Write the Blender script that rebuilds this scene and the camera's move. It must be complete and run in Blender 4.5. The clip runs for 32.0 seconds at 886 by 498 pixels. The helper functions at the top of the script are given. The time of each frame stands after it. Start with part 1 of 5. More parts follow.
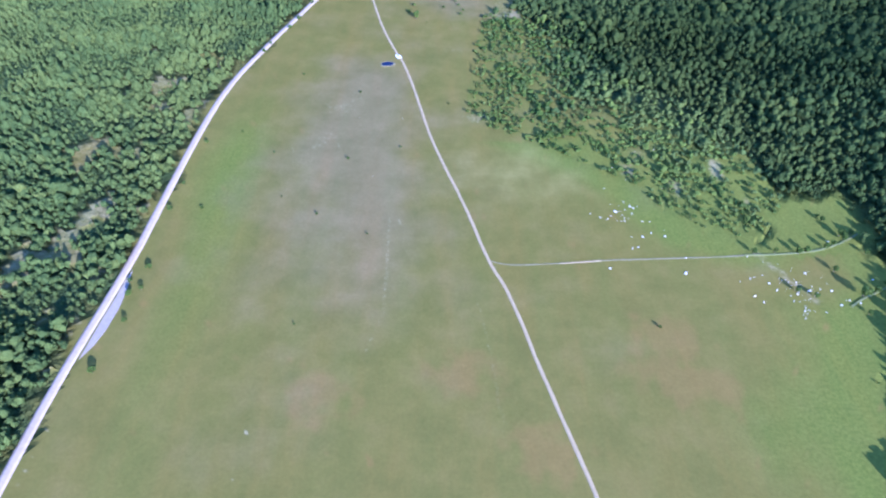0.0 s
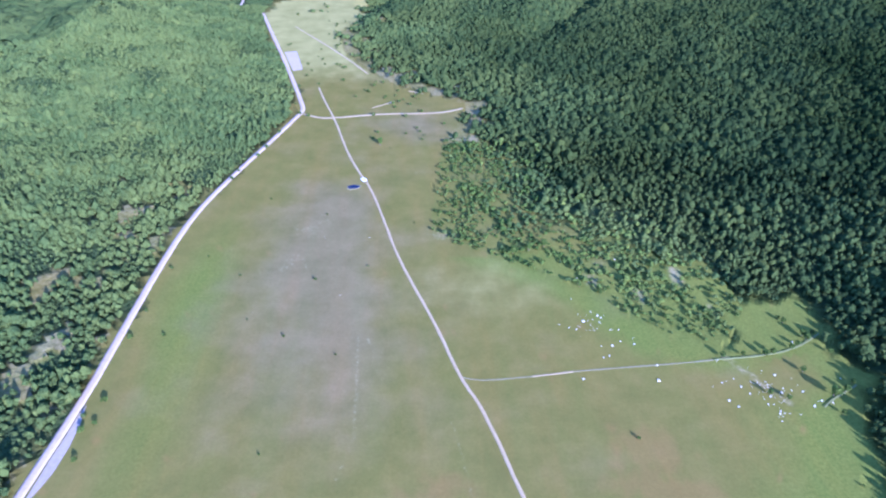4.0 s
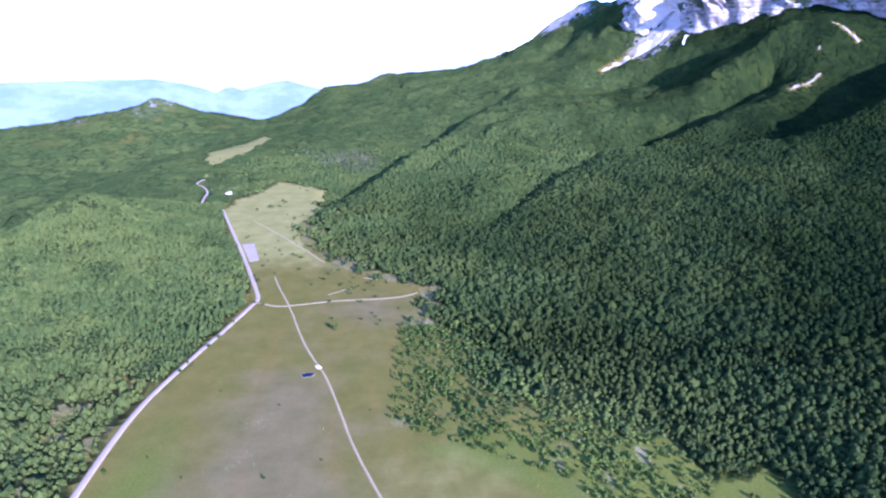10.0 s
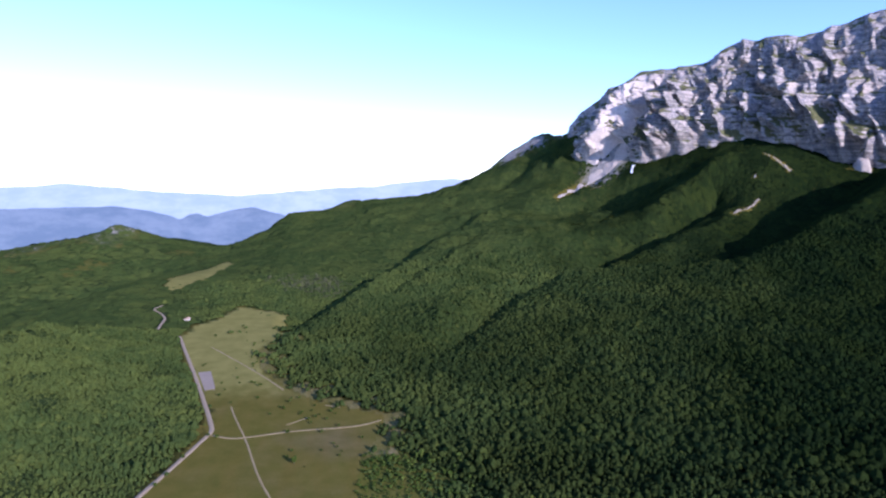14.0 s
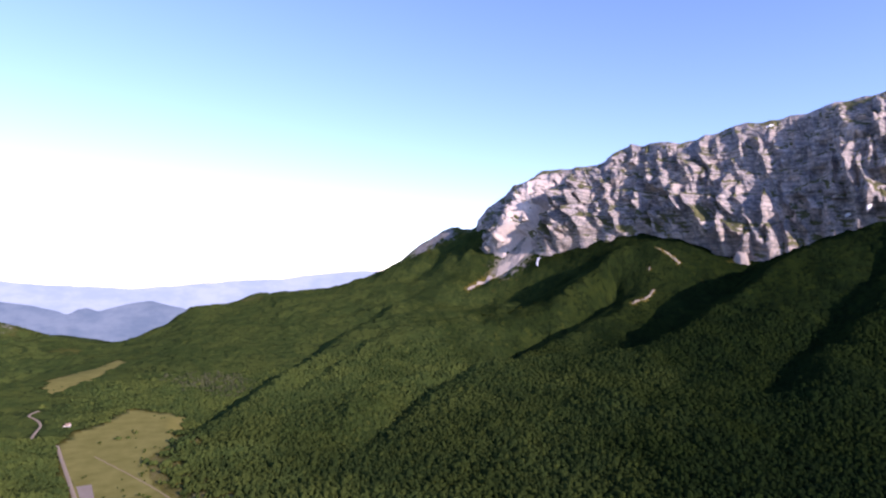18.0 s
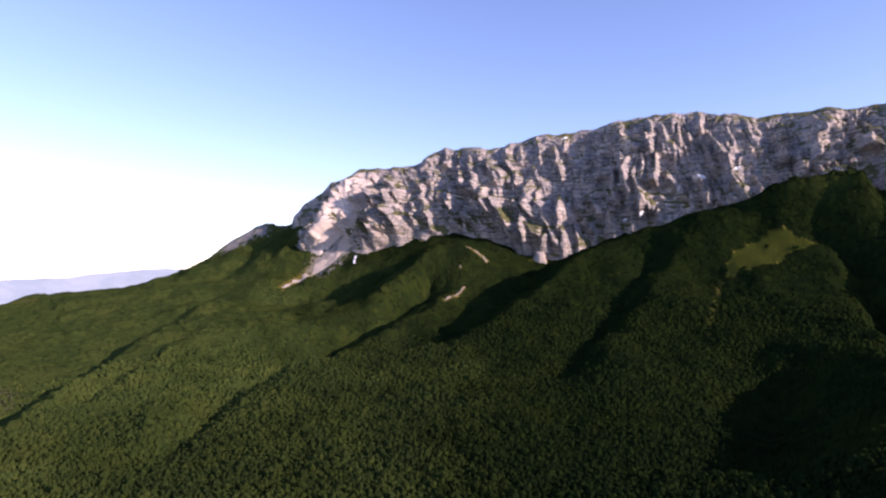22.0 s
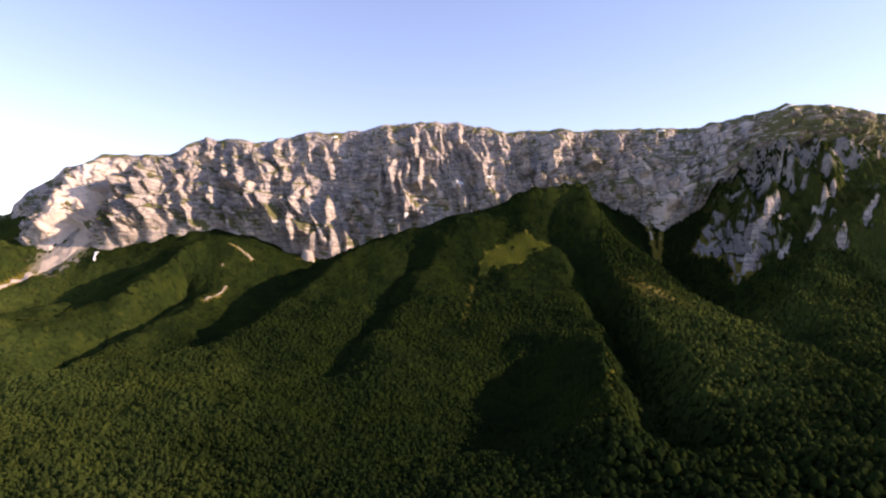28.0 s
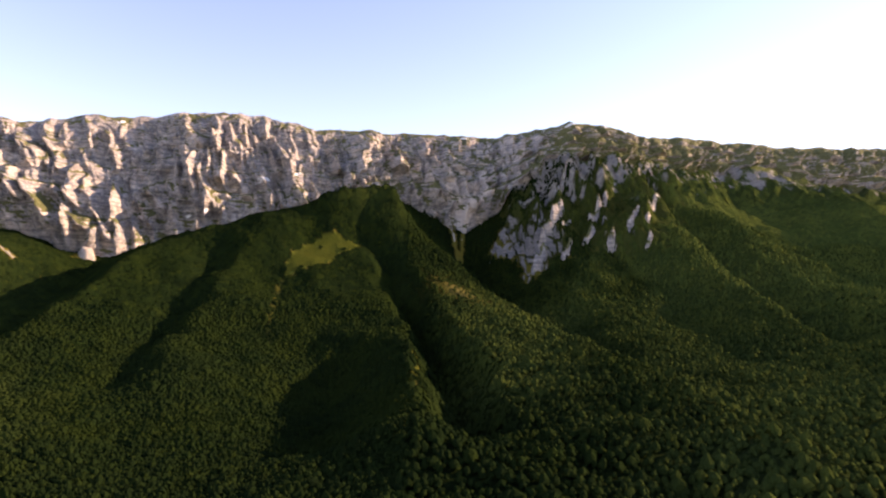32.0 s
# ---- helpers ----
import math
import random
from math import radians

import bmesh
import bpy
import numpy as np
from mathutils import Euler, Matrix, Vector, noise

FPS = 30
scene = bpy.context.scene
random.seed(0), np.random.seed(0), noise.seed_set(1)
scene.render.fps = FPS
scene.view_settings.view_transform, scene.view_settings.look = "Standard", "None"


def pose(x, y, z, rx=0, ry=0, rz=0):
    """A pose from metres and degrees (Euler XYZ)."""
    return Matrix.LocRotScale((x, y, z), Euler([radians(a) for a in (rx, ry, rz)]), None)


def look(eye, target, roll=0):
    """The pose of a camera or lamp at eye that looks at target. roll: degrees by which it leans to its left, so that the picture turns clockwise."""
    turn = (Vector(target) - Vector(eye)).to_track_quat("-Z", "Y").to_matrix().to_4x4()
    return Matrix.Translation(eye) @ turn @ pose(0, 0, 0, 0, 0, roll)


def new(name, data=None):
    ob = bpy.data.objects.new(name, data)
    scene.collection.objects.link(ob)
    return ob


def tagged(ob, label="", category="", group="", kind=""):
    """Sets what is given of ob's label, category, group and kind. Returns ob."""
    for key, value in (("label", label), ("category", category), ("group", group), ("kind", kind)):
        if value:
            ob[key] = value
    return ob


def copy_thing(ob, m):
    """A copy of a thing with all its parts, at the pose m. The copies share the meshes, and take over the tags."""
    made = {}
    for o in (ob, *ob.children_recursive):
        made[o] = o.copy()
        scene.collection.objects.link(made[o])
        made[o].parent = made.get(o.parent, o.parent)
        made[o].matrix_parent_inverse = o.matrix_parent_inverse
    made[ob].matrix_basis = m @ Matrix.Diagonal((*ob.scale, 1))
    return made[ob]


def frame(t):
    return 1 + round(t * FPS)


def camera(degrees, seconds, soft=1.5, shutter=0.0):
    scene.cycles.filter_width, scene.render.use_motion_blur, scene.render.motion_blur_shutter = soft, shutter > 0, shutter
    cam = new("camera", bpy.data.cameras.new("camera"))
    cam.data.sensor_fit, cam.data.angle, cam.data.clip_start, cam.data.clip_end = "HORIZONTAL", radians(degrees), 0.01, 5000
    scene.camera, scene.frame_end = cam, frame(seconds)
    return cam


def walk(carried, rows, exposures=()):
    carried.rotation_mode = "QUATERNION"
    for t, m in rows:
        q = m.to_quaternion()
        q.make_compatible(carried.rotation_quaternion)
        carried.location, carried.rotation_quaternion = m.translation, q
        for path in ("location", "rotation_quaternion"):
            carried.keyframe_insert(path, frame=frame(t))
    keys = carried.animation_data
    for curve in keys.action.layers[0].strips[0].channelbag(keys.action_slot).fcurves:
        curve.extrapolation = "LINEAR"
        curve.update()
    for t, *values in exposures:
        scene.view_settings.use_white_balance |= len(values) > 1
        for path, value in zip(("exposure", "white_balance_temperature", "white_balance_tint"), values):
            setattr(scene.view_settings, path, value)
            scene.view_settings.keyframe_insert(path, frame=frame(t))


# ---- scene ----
from functools import lru_cache

# ============ camera: a drone that hangs 300 m over a valley field and turns ============
EYE = (0.0, 0.0, 300.0)
SUN_AZ, SUN_EL = 152.0, 20.0     # degrees, clockwise from +Y
cam = camera(71.4, 32.0, soft=2.3)
TURN = [  # seconds, heading clockwise from +Y, tilt, lean
    (0.0, 0.00, -45.53, 0.53), (0.5, 0.67, -44.15, 0.54), (1.0, 1.33, -42.80, 0.53), (1.5, 1.88, -41.43, 0.53),
    (2.0, 2.36, -40.07, 0.55), (2.5, 2.72, -38.70, 0.53), (3.0, 3.04, -37.33, 0.50), (3.5, 3.35, -36.06, 0.54),
    (5.5, 4.64, -30.51, 0.56), (6.0, 4.98, -29.14, 0.50), (6.5, 5.37, -27.74, 0.55), (7.0, 5.78, -26.31, 0.57),
    (7.5, 6.28, -24.89, 0.55), (8.0, 6.79, -23.47, 0.52), (8.5, 7.18, -22.06, 0.52), (9.0, 7.42, -20.65, 0.54),
    (9.5, 7.65, -19.24, 0.49), (10.0, 7.98, -17.79, 0.51), (10.5, 8.23, -16.36, 0.46), (11.0, 8.45, -14.93, 0.44),
    (11.5, 8.68, -13.52, 0.46), (12.0, 8.90, -12.09, 0.45), (12.5, 9.21, -10.64, 0.42), (13.0, 9.68, -9.23, 0.45),
    (13.5, 10.35, -7.81, 0.43), (14.0, 11.30, -6.40, 0.43), (14.5, 12.18, -5.00, 0.42), (15.0, 12.90, -3.61, 0.43),
    (15.5, 13.49, -2.22, 0.44), (16.5, 14.60, 0.50, 0.42), (17.0, 15.20, 1.78, 0.40), (17.5, 16.65, 2.21, 0.39),
    (18.0, 19.42, 2.19, 0.39), (18.5, 22.10, 2.19, 0.36), (19.0, 24.57, 2.18, 0.34), (19.5, 26.97, 2.13, 0.37),
    (20.0, 29.32, 2.14, 0.29), (20.5, 31.39, 2.12, 0.32), (21.0, 33.36, 2.11, 0.36), (21.5, 34.93, 2.11, 0.31),
    (22.0, 36.31, 2.10, 0.33), (22.5, 37.95, 2.09, 0.32), (23.0, 39.79, 2.09, 0.32), (23.5, 41.38, 2.10, 0.35),
    (24.0, 42.86, 2.11, 0.32), (24.5, 44.26, 2.11, 0.34), (26.5, 51.94, 2.10, 0.32), (27.0, 54.04, 2.09, 0.32),
    (27.5, 55.80, 2.09, 0.39), (28.0, 57.61, 2.10, 0.38), (28.5, 59.40, 2.10, 0.37), (29.0, 61.28, 2.12, 0.39),
    (29.5, 63.42, 2.13, 0.40), (30.0, 65.76, 2.14, 0.41), (30.5, 68.19, 2.15, 0.43), (31.0, 70.76, 2.16, 0.39),
    (31.5, 73.24, 2.18, 0.42), (32.0, 75.28, 2.21, 0.39),
]


def aim(az, el, lean):
    a, e = radians(az), radians(el)
    way = Vector((math.sin(a) * math.cos(e), math.cos(a) * math.cos(e), math.sin(e)))
    return look(EYE, Vector(EYE) + way * 100, lean)


walk(cam, [(t, aim(az, el, lean)) for t, az, el, lean in TURN],
     exposures=[(0, 2.16, 3980, 36), (6, 2.26, 3950, 47), (9, 2.3, 4060, 51), (11, 1.43, 4330, 38), (13, 0.72, 4520, 32), (19, 0.68, 5400, 40), (24, 0.62, 5950, 39), (28, 1.04, 6750, 35), (32, 1.3, 7250, 34)])

# ============ sky and sun ============
world = bpy.data.worlds.new("sky")
scene.world = world
world.use_nodes = True
wn = world.node_tree
sky = wn.nodes.new("ShaderNodeTexSky")
sky.sky_type = "NISHITA"
sky.sun_disc = False
sky.sun_elevation, sky.sun_rotation = radians(SUN_EL), radians(SUN_AZ)
sky.altitude, sky.air_density, sky.dust_density, sky.ozone_density = 1100, 1.0, 0.2, 0.5
wn.links.new(sky.outputs[0], wn.nodes["Background"].inputs[0])
wn.nodes["Background"].inputs[1].default_value = 0.15
sun = new("sun", bpy.data.lights.new("sun", "SUN"))
sun.data.energy, sun.data.angle, sun.data.color = 5.0, radians(0.55), (1.0, 0.8, 0.52)
_a, _e = radians(SUN_AZ), radians(SUN_EL)
sun.matrix_world = look((1000 * math.sin(_a), 1000 * math.cos(_a), 1000 * math.tan(_e)), (0, 0, 0))


# ============ numeric noise ============
def _hash(ix, iy, seed):
    h = (ix.astype(np.int64) * 374761393 + iy.astype(np.int64) * 668265263 + seed * 974634541) & 0xFFFFFFFF
    h = ((h ^ (h >> 13)) * 1274126177) & 0xFFFFFFFF
    return ((h ^ (h >> 16)) & 0xFFFFFF) / float(0xFFFFFF)


def vnoise(x, y, seed=0):
    """Smooth noise from -1 to 1."""
    x, y = np.asarray(x, float), np.asarray(y, float)
    ix, iy = np.floor(x), np.floor(y)
    fx, fy = x - ix, y - iy
    out = 0
    gx, gy = fx * fx * fx * (fx * (fx * 6 - 15) + 10), fy * fy * fy * (fy * (fy * 6 - 15) + 10)
    for dx in (0, 1):
        for dy in (0, 1):
            ang = _hash(ix + dx, iy + dy, seed) * 6.2831853
            g = np.cos(ang) * (fx - dx) + np.sin(ang) * (fy - dy)
            out = out + g * (gx if dx else 1 - gx) * (gy if dy else 1 - gy)
    return out * 1.5


def fbm(x, y, seed=0, octaves=4, gain=0.5):
    s, a, k = 0, 1.0, 1.0
    for o in range(octaves):
        s = s + a * vnoise(x * k, y * k, seed + o * 17)
        a, k = a * gain, k * 2.03
    return s


def ridged(x, y, seed=0, octaves=3, gain=0.5):
    s, a, k = 0, 1.0, 1.0
    for o in range(octaves):
        s = s + a * (1 - 2 * np.abs(vnoise(x * k, y * k, seed + o * 13)))
        a, k = a * gain, k * 2.1
    return s


def smooth(a, b, v):
    t = np.clip((v - a) / (b - a), 0, 1)
    return t * t * (3 - 2 * t)


# ============ the lie of the land: ridges, spurs and valleys in metres ============
CREST_WEST = [(-371, 2674, 4), (-227, 2891, 76), (-138, 2946, 150), (31, 2999, 153), (119, 3097, 197), (393, 3074, 197),
              (749, 3007, 300), (906, 2964, 419), (1065, 2911, 533), (1226, 2847, 593), (1308, 2755, 685)]
CREST_MID = [(1308, 2755, 685), (1324, 2691, 721), (1459, 2621, 780), (1664, 2495, 807), (1776, 2392, 900), (1947, 2255, 884),
             (2125, 2088, 944), (2282, 1915, 971), (2416, 1743, 1009), (2571, 1545, 1020), (2700, 1352, 980), (2833, 1127, 987)]
CREST_EAST = [(2833, 1127, 987), (2978, 859, 987), (3064, 584, 974), (2965, 290, 987), (2914, 178, 995), (2979, -15, 982), (3097, -135, 958), (3370, -449, 985), (3672, -977, 976), (3827, -1469, 986), (3884, -2065, 840)]
FOOT_WEST = [(766, 2921, 321), (936, 2797, 392), (1030, 2657, 369), (1161, 2547, 397), (1262, 2476, 470), (1318, 2378, 394), (1398, 2309, 422), (1510, 2213, 478),
             (1615, 2113, 467), (1793, 1909, 400), (1850, 1768, 326), (2006, 1653, 422)]
FOOT_EAST = [(2006, 1653, 422), (2119, 1506, 481), (2268, 1310, 483), (2420, 1077, 531), (2549, 887, 631), (2609, 723, 562), (2572, 594, 485), (2642, 451, 582),
             (2756, 270, 788), (2879, -75, 787), (3224, -481, 787), (3364, -764, 827), (3403, -899, 744), (3525, -1186, 710), (3594, -1379, 711), (3664, -1948, 663)]
FAR_HILL = [(-371, 2674, 4), (-504, 2804, 5), (-684, 2766, 62), (-823, 2728, 115), (-911, 2647, 74), (-1039, 2653, 50), (-1184, 2647, 20), (-1324, 2691, 0), (-1720, 2457, -41), (-2298, 1928, -41)]
LEFT_RISE = [(-460, 1946, 8), (-497, 1677, 19), (-506, 1305, 15), (-480, 1044, 45), (-493, 869, 46), (-480, 760, 31), (-551, 551, 23), (-652, 304, 23), (-728, -128, 30)]
LEFT_DALE = [(-560, 2300, -40), (-840, 1800, -90), (-880, 1300, -140), (-900, 850, -150), (-1050, 300, -140)]
VALLEY = [(-266, 1224, 0), (-372, 1679, 9), (-313, 2096, 16), (-371, 2674, 4)]
PEAK_WEST = [(2158, 794, 639), (2076, 941, 596), (1975, 1077, 532), (1861, 1227, 475), (1658, 1367, 401), (1472, 1353, 320), (1278, 1337, 219), (1027, 1291, 120), (713, 1319, 97), (507, 1358, 85), (347, 1304, 64), (221, 1128, 49)]
PEAK_EAST = [(2158, 794, 639), (2091, 683, 488), (1970, 565, 325), (1814, 359, 206), (1447, 88, 150), (1074, -115, 113), (775, -200, 109)]
PEAK_GULLY = [(2053, 842, 470), (1884, 670, 250), (1714, 547, 125), (1258, 325, 40), (880, 187, 12)]
PEAK_SHOULDER = [(1934, 610, 345), (1764, 487, 226), (1520, 370, 172), (1308, 265, 136), (930, 127, 90)]
PEAK_BOWL = [(809, 394, 16), (1085, 512, 22), (1330, 608, 52)]
PEAK_MID = [(2137, 820, 617), (1979, 840, 431), (1820, 698, 279), (1653, 572, 177), (1051, 325, 124), (664, 221, 96)]
PEAK_RIB = [(1997, 991, 502), (1726, 968, 286), (1380, 809, 117), (1017, 635, 71)]
WEST_GULLY = [(1703, 1193, 322), (1313, 1079, 122), (944, 893, 66)]
WEST_RIB = [(1767, 1134, 380), (1299, 1000, 142), (961, 798, 97)]
DOME = [(1658, 1735, 358), (1593, 1794, 392), (1474, 1893, 438), (1345, 1902, 392), (1191, 1873, 297), (1043, 1834, 206), (876, 1798, 137), (690, 1770, 93)]
HOLLOW = [(1366, 2046, 335), (1264, 2134, 258), (1171, 2198, 216), (1041, 2240, 170), (936, 2253, 149)]
CHUTE = [(953, 2419, 229), (1034, 2429, 257), (1132, 2440, 306), (1232, 2447, 387)]
LIP = [(691, 1930, 151), (781, 1928, 160), (889, 1914, 172), (998, 1915, 207)]
DOME_SPUR = [(1474, 1893, 438), (1354, 1733, 250), (1187, 1671, 188), (987, 1623, 130), (805, 1553, 85)]
DOME_DALE = [(1762, 1701, 312), (1562, 1618, 260), (1312, 1509, 132), (1071, 1507, 92), (807, 1518, 52), (560, 1541, 28)]
LOW_SPUR = [(644, 2311, 178), (487, 2145, 130), (351, 1969, 86), (241, 1784, 58), (155, 1633, 42), (78, 1428, 30), (10, 1249, 24), (-63, 1128, 14)]
LOW_RIB = [(176, 1470, 14), (277, 1627, 42), (425, 1831, 92), (543, 1946, 130)]
TOE_RIB = [(267, 1016, 14), (374, 1172, 34), (464, 1257, 59), (542, 1302, 77), (624, 1309, 87)]
END_RIB = [(1307, 2756, 686), (1152, 2661, 506), (1018, 2587, 369), (889, 2486, 245)]
END_GULLY = [(1008, 2826, 430), (876, 2722, 296), (723, 2601, 235)]
BACK_HILL = [(-902, 3537, -2), (-763, 3569, 6), (-649, 3592, -25), (-533, 3611, -85), (-444, 3623, -142)]
EAST_SPUR = [(2914, 178, 995), (2714, 166, 804), (2476, 129, 538), (2248, 78, 319), (1949, 34, 180), (1494, -130, 89)]
EAST_RIB = [(2979, -15, 982), (2649, -69, 663), (2435, -264, 458), (2162, -404, 276), (1772, -528, 138), (1495, -568, 72)]
EAST_RIB_2 = [(3009, -252, 821), (2818, -421, 629), (2369, -621, 312), (1868, -713, 149)]
EAST_RIB_3 = [(3315, -753, 820), (3063, -924, 647), (2800, -1075, 562), (2295, -1220, 300)]
EAST_DALE = [(2415, 562, 300), (2123, 336, 195), (1748, 61, 105), (1290, -158, 45)]
EAST_GULLY = [(2560, -20, 560), (2300, -140, 315), (2030, -230, 165), (1640, -330, 70)]
EAST_GULLY_2 = [(2770, -190, 610), (2560, -350, 420), (2221, -512, 200), (1796, -618, 85)]
EAST_GULLY_3 = [(2954, -560, 600), (2656, -740, 400), (2240, -880, 220)]
# edges of the flat field
ROAD = [(-224, -420), (-221, -100), (-217, 128), (-215, 193), (-207, 276), (-206, 335), (-204, 429), (-198, 501), (-180, 572), (-150, 671), (-135, 727), (-130, 742), (-133, 763), (-180, 932), (-229, 1098), (-265, 1221)]
EDGE_EAST = [(-102, 1424), (-100, 1283), (-73, 1208), (-112, 1087), (-90, 960), (-48, 884), (-8, 822), (37, 788), (76, 756), (62, 700), (40, 640), (27, 545), (21, 450), (76, 416), (116, 401), (141, 370), (157, 346), (174, 320), (190, 312), (207, 304), (220, 303), (233, 318), (248, 340),
             (262, 350), (279, 347), (294, 353), (292, 338), (287, 322), (291, 306), (287, 288), (294, 264), (275, 236), (259, 214), (252, 184), (228, 110), (205, 0), (190, -150), (180, -420)]

SPUR_ROCK = [(2930, 330), (2800, 330), (2600, 440), (2340, 300), (2290, 200), (2330, 60), (2350, -120), (2330, -210), (2560, -270), (2760, -330), (3000, -250), (3100, -140), (2990, 0)]

# rock faces on the spur: place, reach, strength
FACES = ((2351, 229, 72, 0.85), (2240, 250, 45, 0.75), (2434, 373, 70, 0.9), (2359, 300, 47, 0.85), (2480, 254, 40, 0.5), (2363, -20, 32, 0.5), (2445, 20, 32, 0.6), (2419, -95, 28, 0.5))
CELL = 20.0
GX0, GX1, GY0, GY1 = -4200.0, 4600.0, -2600.0, 4800.0
NX, NY = int((GX1 - GX0) / CELL) + 1, int((GY1 - GY0) / CELL) + 1


def lay_out():
    fixed, value = np.zeros((NY, NX), bool), np.zeros((NY, NX))

    def put(line, z=None, dx=0, dy=0, dz=0):
        for p, q in zip(line, line[1:]):
            n = max(2, int(math.hypot(q[0] - p[0], q[1] - p[1]) / (CELL * 0.5)))
            for i in range(n + 1):
                k = i / n
                x, y = p[0] + (q[0] - p[0]) * k + dx, p[1] + (q[1] - p[1]) * k + dy
                zz = z if z is not None else p[2] + (q[2] - p[2]) * k + dz
                j, i2 = int(round((y - GY0) / CELL)), int(round((x - GX0) / CELL))
                if 0 <= j < NY and 0 <= i2 < NX:
                    fixed[j, i2], value[j, i2] = True, zz

    for line in (CREST_WEST[:7], CREST_WEST[6:], CREST_MID, CREST_EAST):
        near = line == CREST_WEST[:7]
        put(line, dx=120 if near else 330, dy=380 if near else 260, dz=-130)
        put(line, dx=900, dy=700, dz=-420)
    put(FAR_HILL, dy=500, dz=-220)
    put(PEAK_WEST[5:11], dx=-25, dy=75, dz=-52)
    put(LOW_SPUR[:7], dx=-66, dy=32, dz=-45)
    put(LOW_RIB, dx=-44, dy=22, dz=-22)
    put(TOE_RIB, dx=-34, dy=34, dz=-24)
    put(BACK_HILL)
    put(DOME[3:7], dx=-100, dy=120, dz=-95)
    put(DOME_SPUR[1:], dx=-60, dy=100, dz=-70)
    for line in (PEAK_SHOULDER, PEAK_BOWL, EAST_GULLY, EAST_GULLY_2, EAST_GULLY_3, FOOT_WEST, FOOT_EAST, FAR_HILL, LEFT_RISE, LEFT_DALE, VALLEY, PEAK_GULLY, WEST_GULLY, DOME_DALE, EAST_DALE, PEAK_WEST, PEAK_EAST, PEAK_MID, PEAK_RIB,
                 WEST_RIB, HOLLOW, CHUTE, LIP, DOME, DOME_SPUR, LOW_SPUR, LOW_RIB, TOE_RIB, END_GULLY, END_RIB, EAST_SPUR, EAST_RIB, EAST_RIB_2, EAST_RIB_3, CREST_WEST, CREST_MID, CREST_EAST):
        put(line)
    put(ROAD, 0.0)
    put([(x + 5, y) for x, y in EDGE_EAST], 0.0)
    X, Y = np.meshgrid(np.linspace(GX0, GX1, NX), np.linspace(GY0, GY1, NY))
    field = inside(X, Y, FIELD) & (Y < 1300)
    fixed |= field
    value[field] = 0.0
    edge = np.zeros((NY, NX), bool)
    edge[0], edge[-1], edge[:, 0], edge[:, -1] = True, True, True, True
    value[edge] = (120 * smooth(300, 1800, X) - 160 * smooth(0, -2500, X) * smooth(0, 1500, Y) - 150 * smooth(2500, 4500, Y) + 120 * smooth(-600, -2500, Y))[edge]
    fixed |= edge
    # relax from coarse to fine
    z = np.zeros((NY, NX))
    weight = fixed.astype(float)
    for step in (16, 8, 4, 2, 1):
        f = np.add.reduceat(np.add.reduceat(weight, np.arange(0, NY, step), 0), np.arange(0, NX, step), 1)
        v = np.add.reduceat(np.add.reduceat(weight * value, np.arange(0, NY, step), 0), np.arange(0, NX, step), 1)
        fx, v = f > 0, v / np.maximum(f, 1)
        c = v.copy() if step == 16 else np.kron(c, np.ones((2, 2)))[:f.shape[0], :f.shape[1]]
        for _ in range(260 if step > 1 else 90):
            p = np.pad(c, 1, mode="edge")
            c = np.where(fx, v, (p[:-2, 1:-1] + p[2:, 1:-1] + p[1:-1, :-2] + p[1:-1, 2:]) / 4)
    # round the creases, and hold the lines where they are
    hold = np.where(fixed, 0.4, 0.0)
    for _ in range(14):
        p = np.pad(c, 1, mode="edge")
        c = c * 0.4 + 0.15 * (p[:-2, 1:-1] + p[2:, 1:-1] + p[1:-1, :-2] + p[1:-1, 2:])
        c = np.where(field, 0, c + hold * (value - c))
    return c


def inside(x, y, poly):
    hit = np.zeros(np.shape(x), bool)
    for (x0, y0), (x1, y1) in zip(poly, poly[1:] + poly[:1]):
        cross = ((y0 > y) != (y1 > y)) & (x < (x1 - x0) * (y - y0) / ((y1 - y0) or 1e-9) + x0)
        hit ^= cross
    return hit


def off_line(x, y, line):
    """The distance to a line of points."""
    best = np.full(np.shape(x), 1e9)
    for p, q in zip(line, line[1:]):
        dx, dy = q[0] - p[0], q[1] - p[1]
        k = np.clip(((x - p[0]) * dx + (y - p[1]) * dy) / (dx * dx + dy * dy + 1e-9), 0, 1)
        best = np.minimum(best, np.hypot(x - p[0] - k * dx, y - p[1] - k * dy))
    return best


FIELD = ROAD[:-1] + [(-262, 1214), (-251, 1302), (-212, 1382), (-188, 1486), (-160, 1468)] + EDGE_EAST
BASE = lay_out()


def base_height(x, y):
    u, v = (np.asarray(x, float) - GX0) / CELL, (np.asarray(y, float) - GY0) / CELL
    u, v = np.clip(u, 0, NX - 1.001), np.clip(v, 0, NY - 1.001)
    i, j = u.astype(int), v.astype(int)
    a, b = u - i, v - j
    return (BASE[j, i] * (1 - a) + BASE[j, i + 1] * a) * (1 - b) + (BASE[j + 1, i] * (1 - a) + BASE[j + 1, i + 1] * a) * b


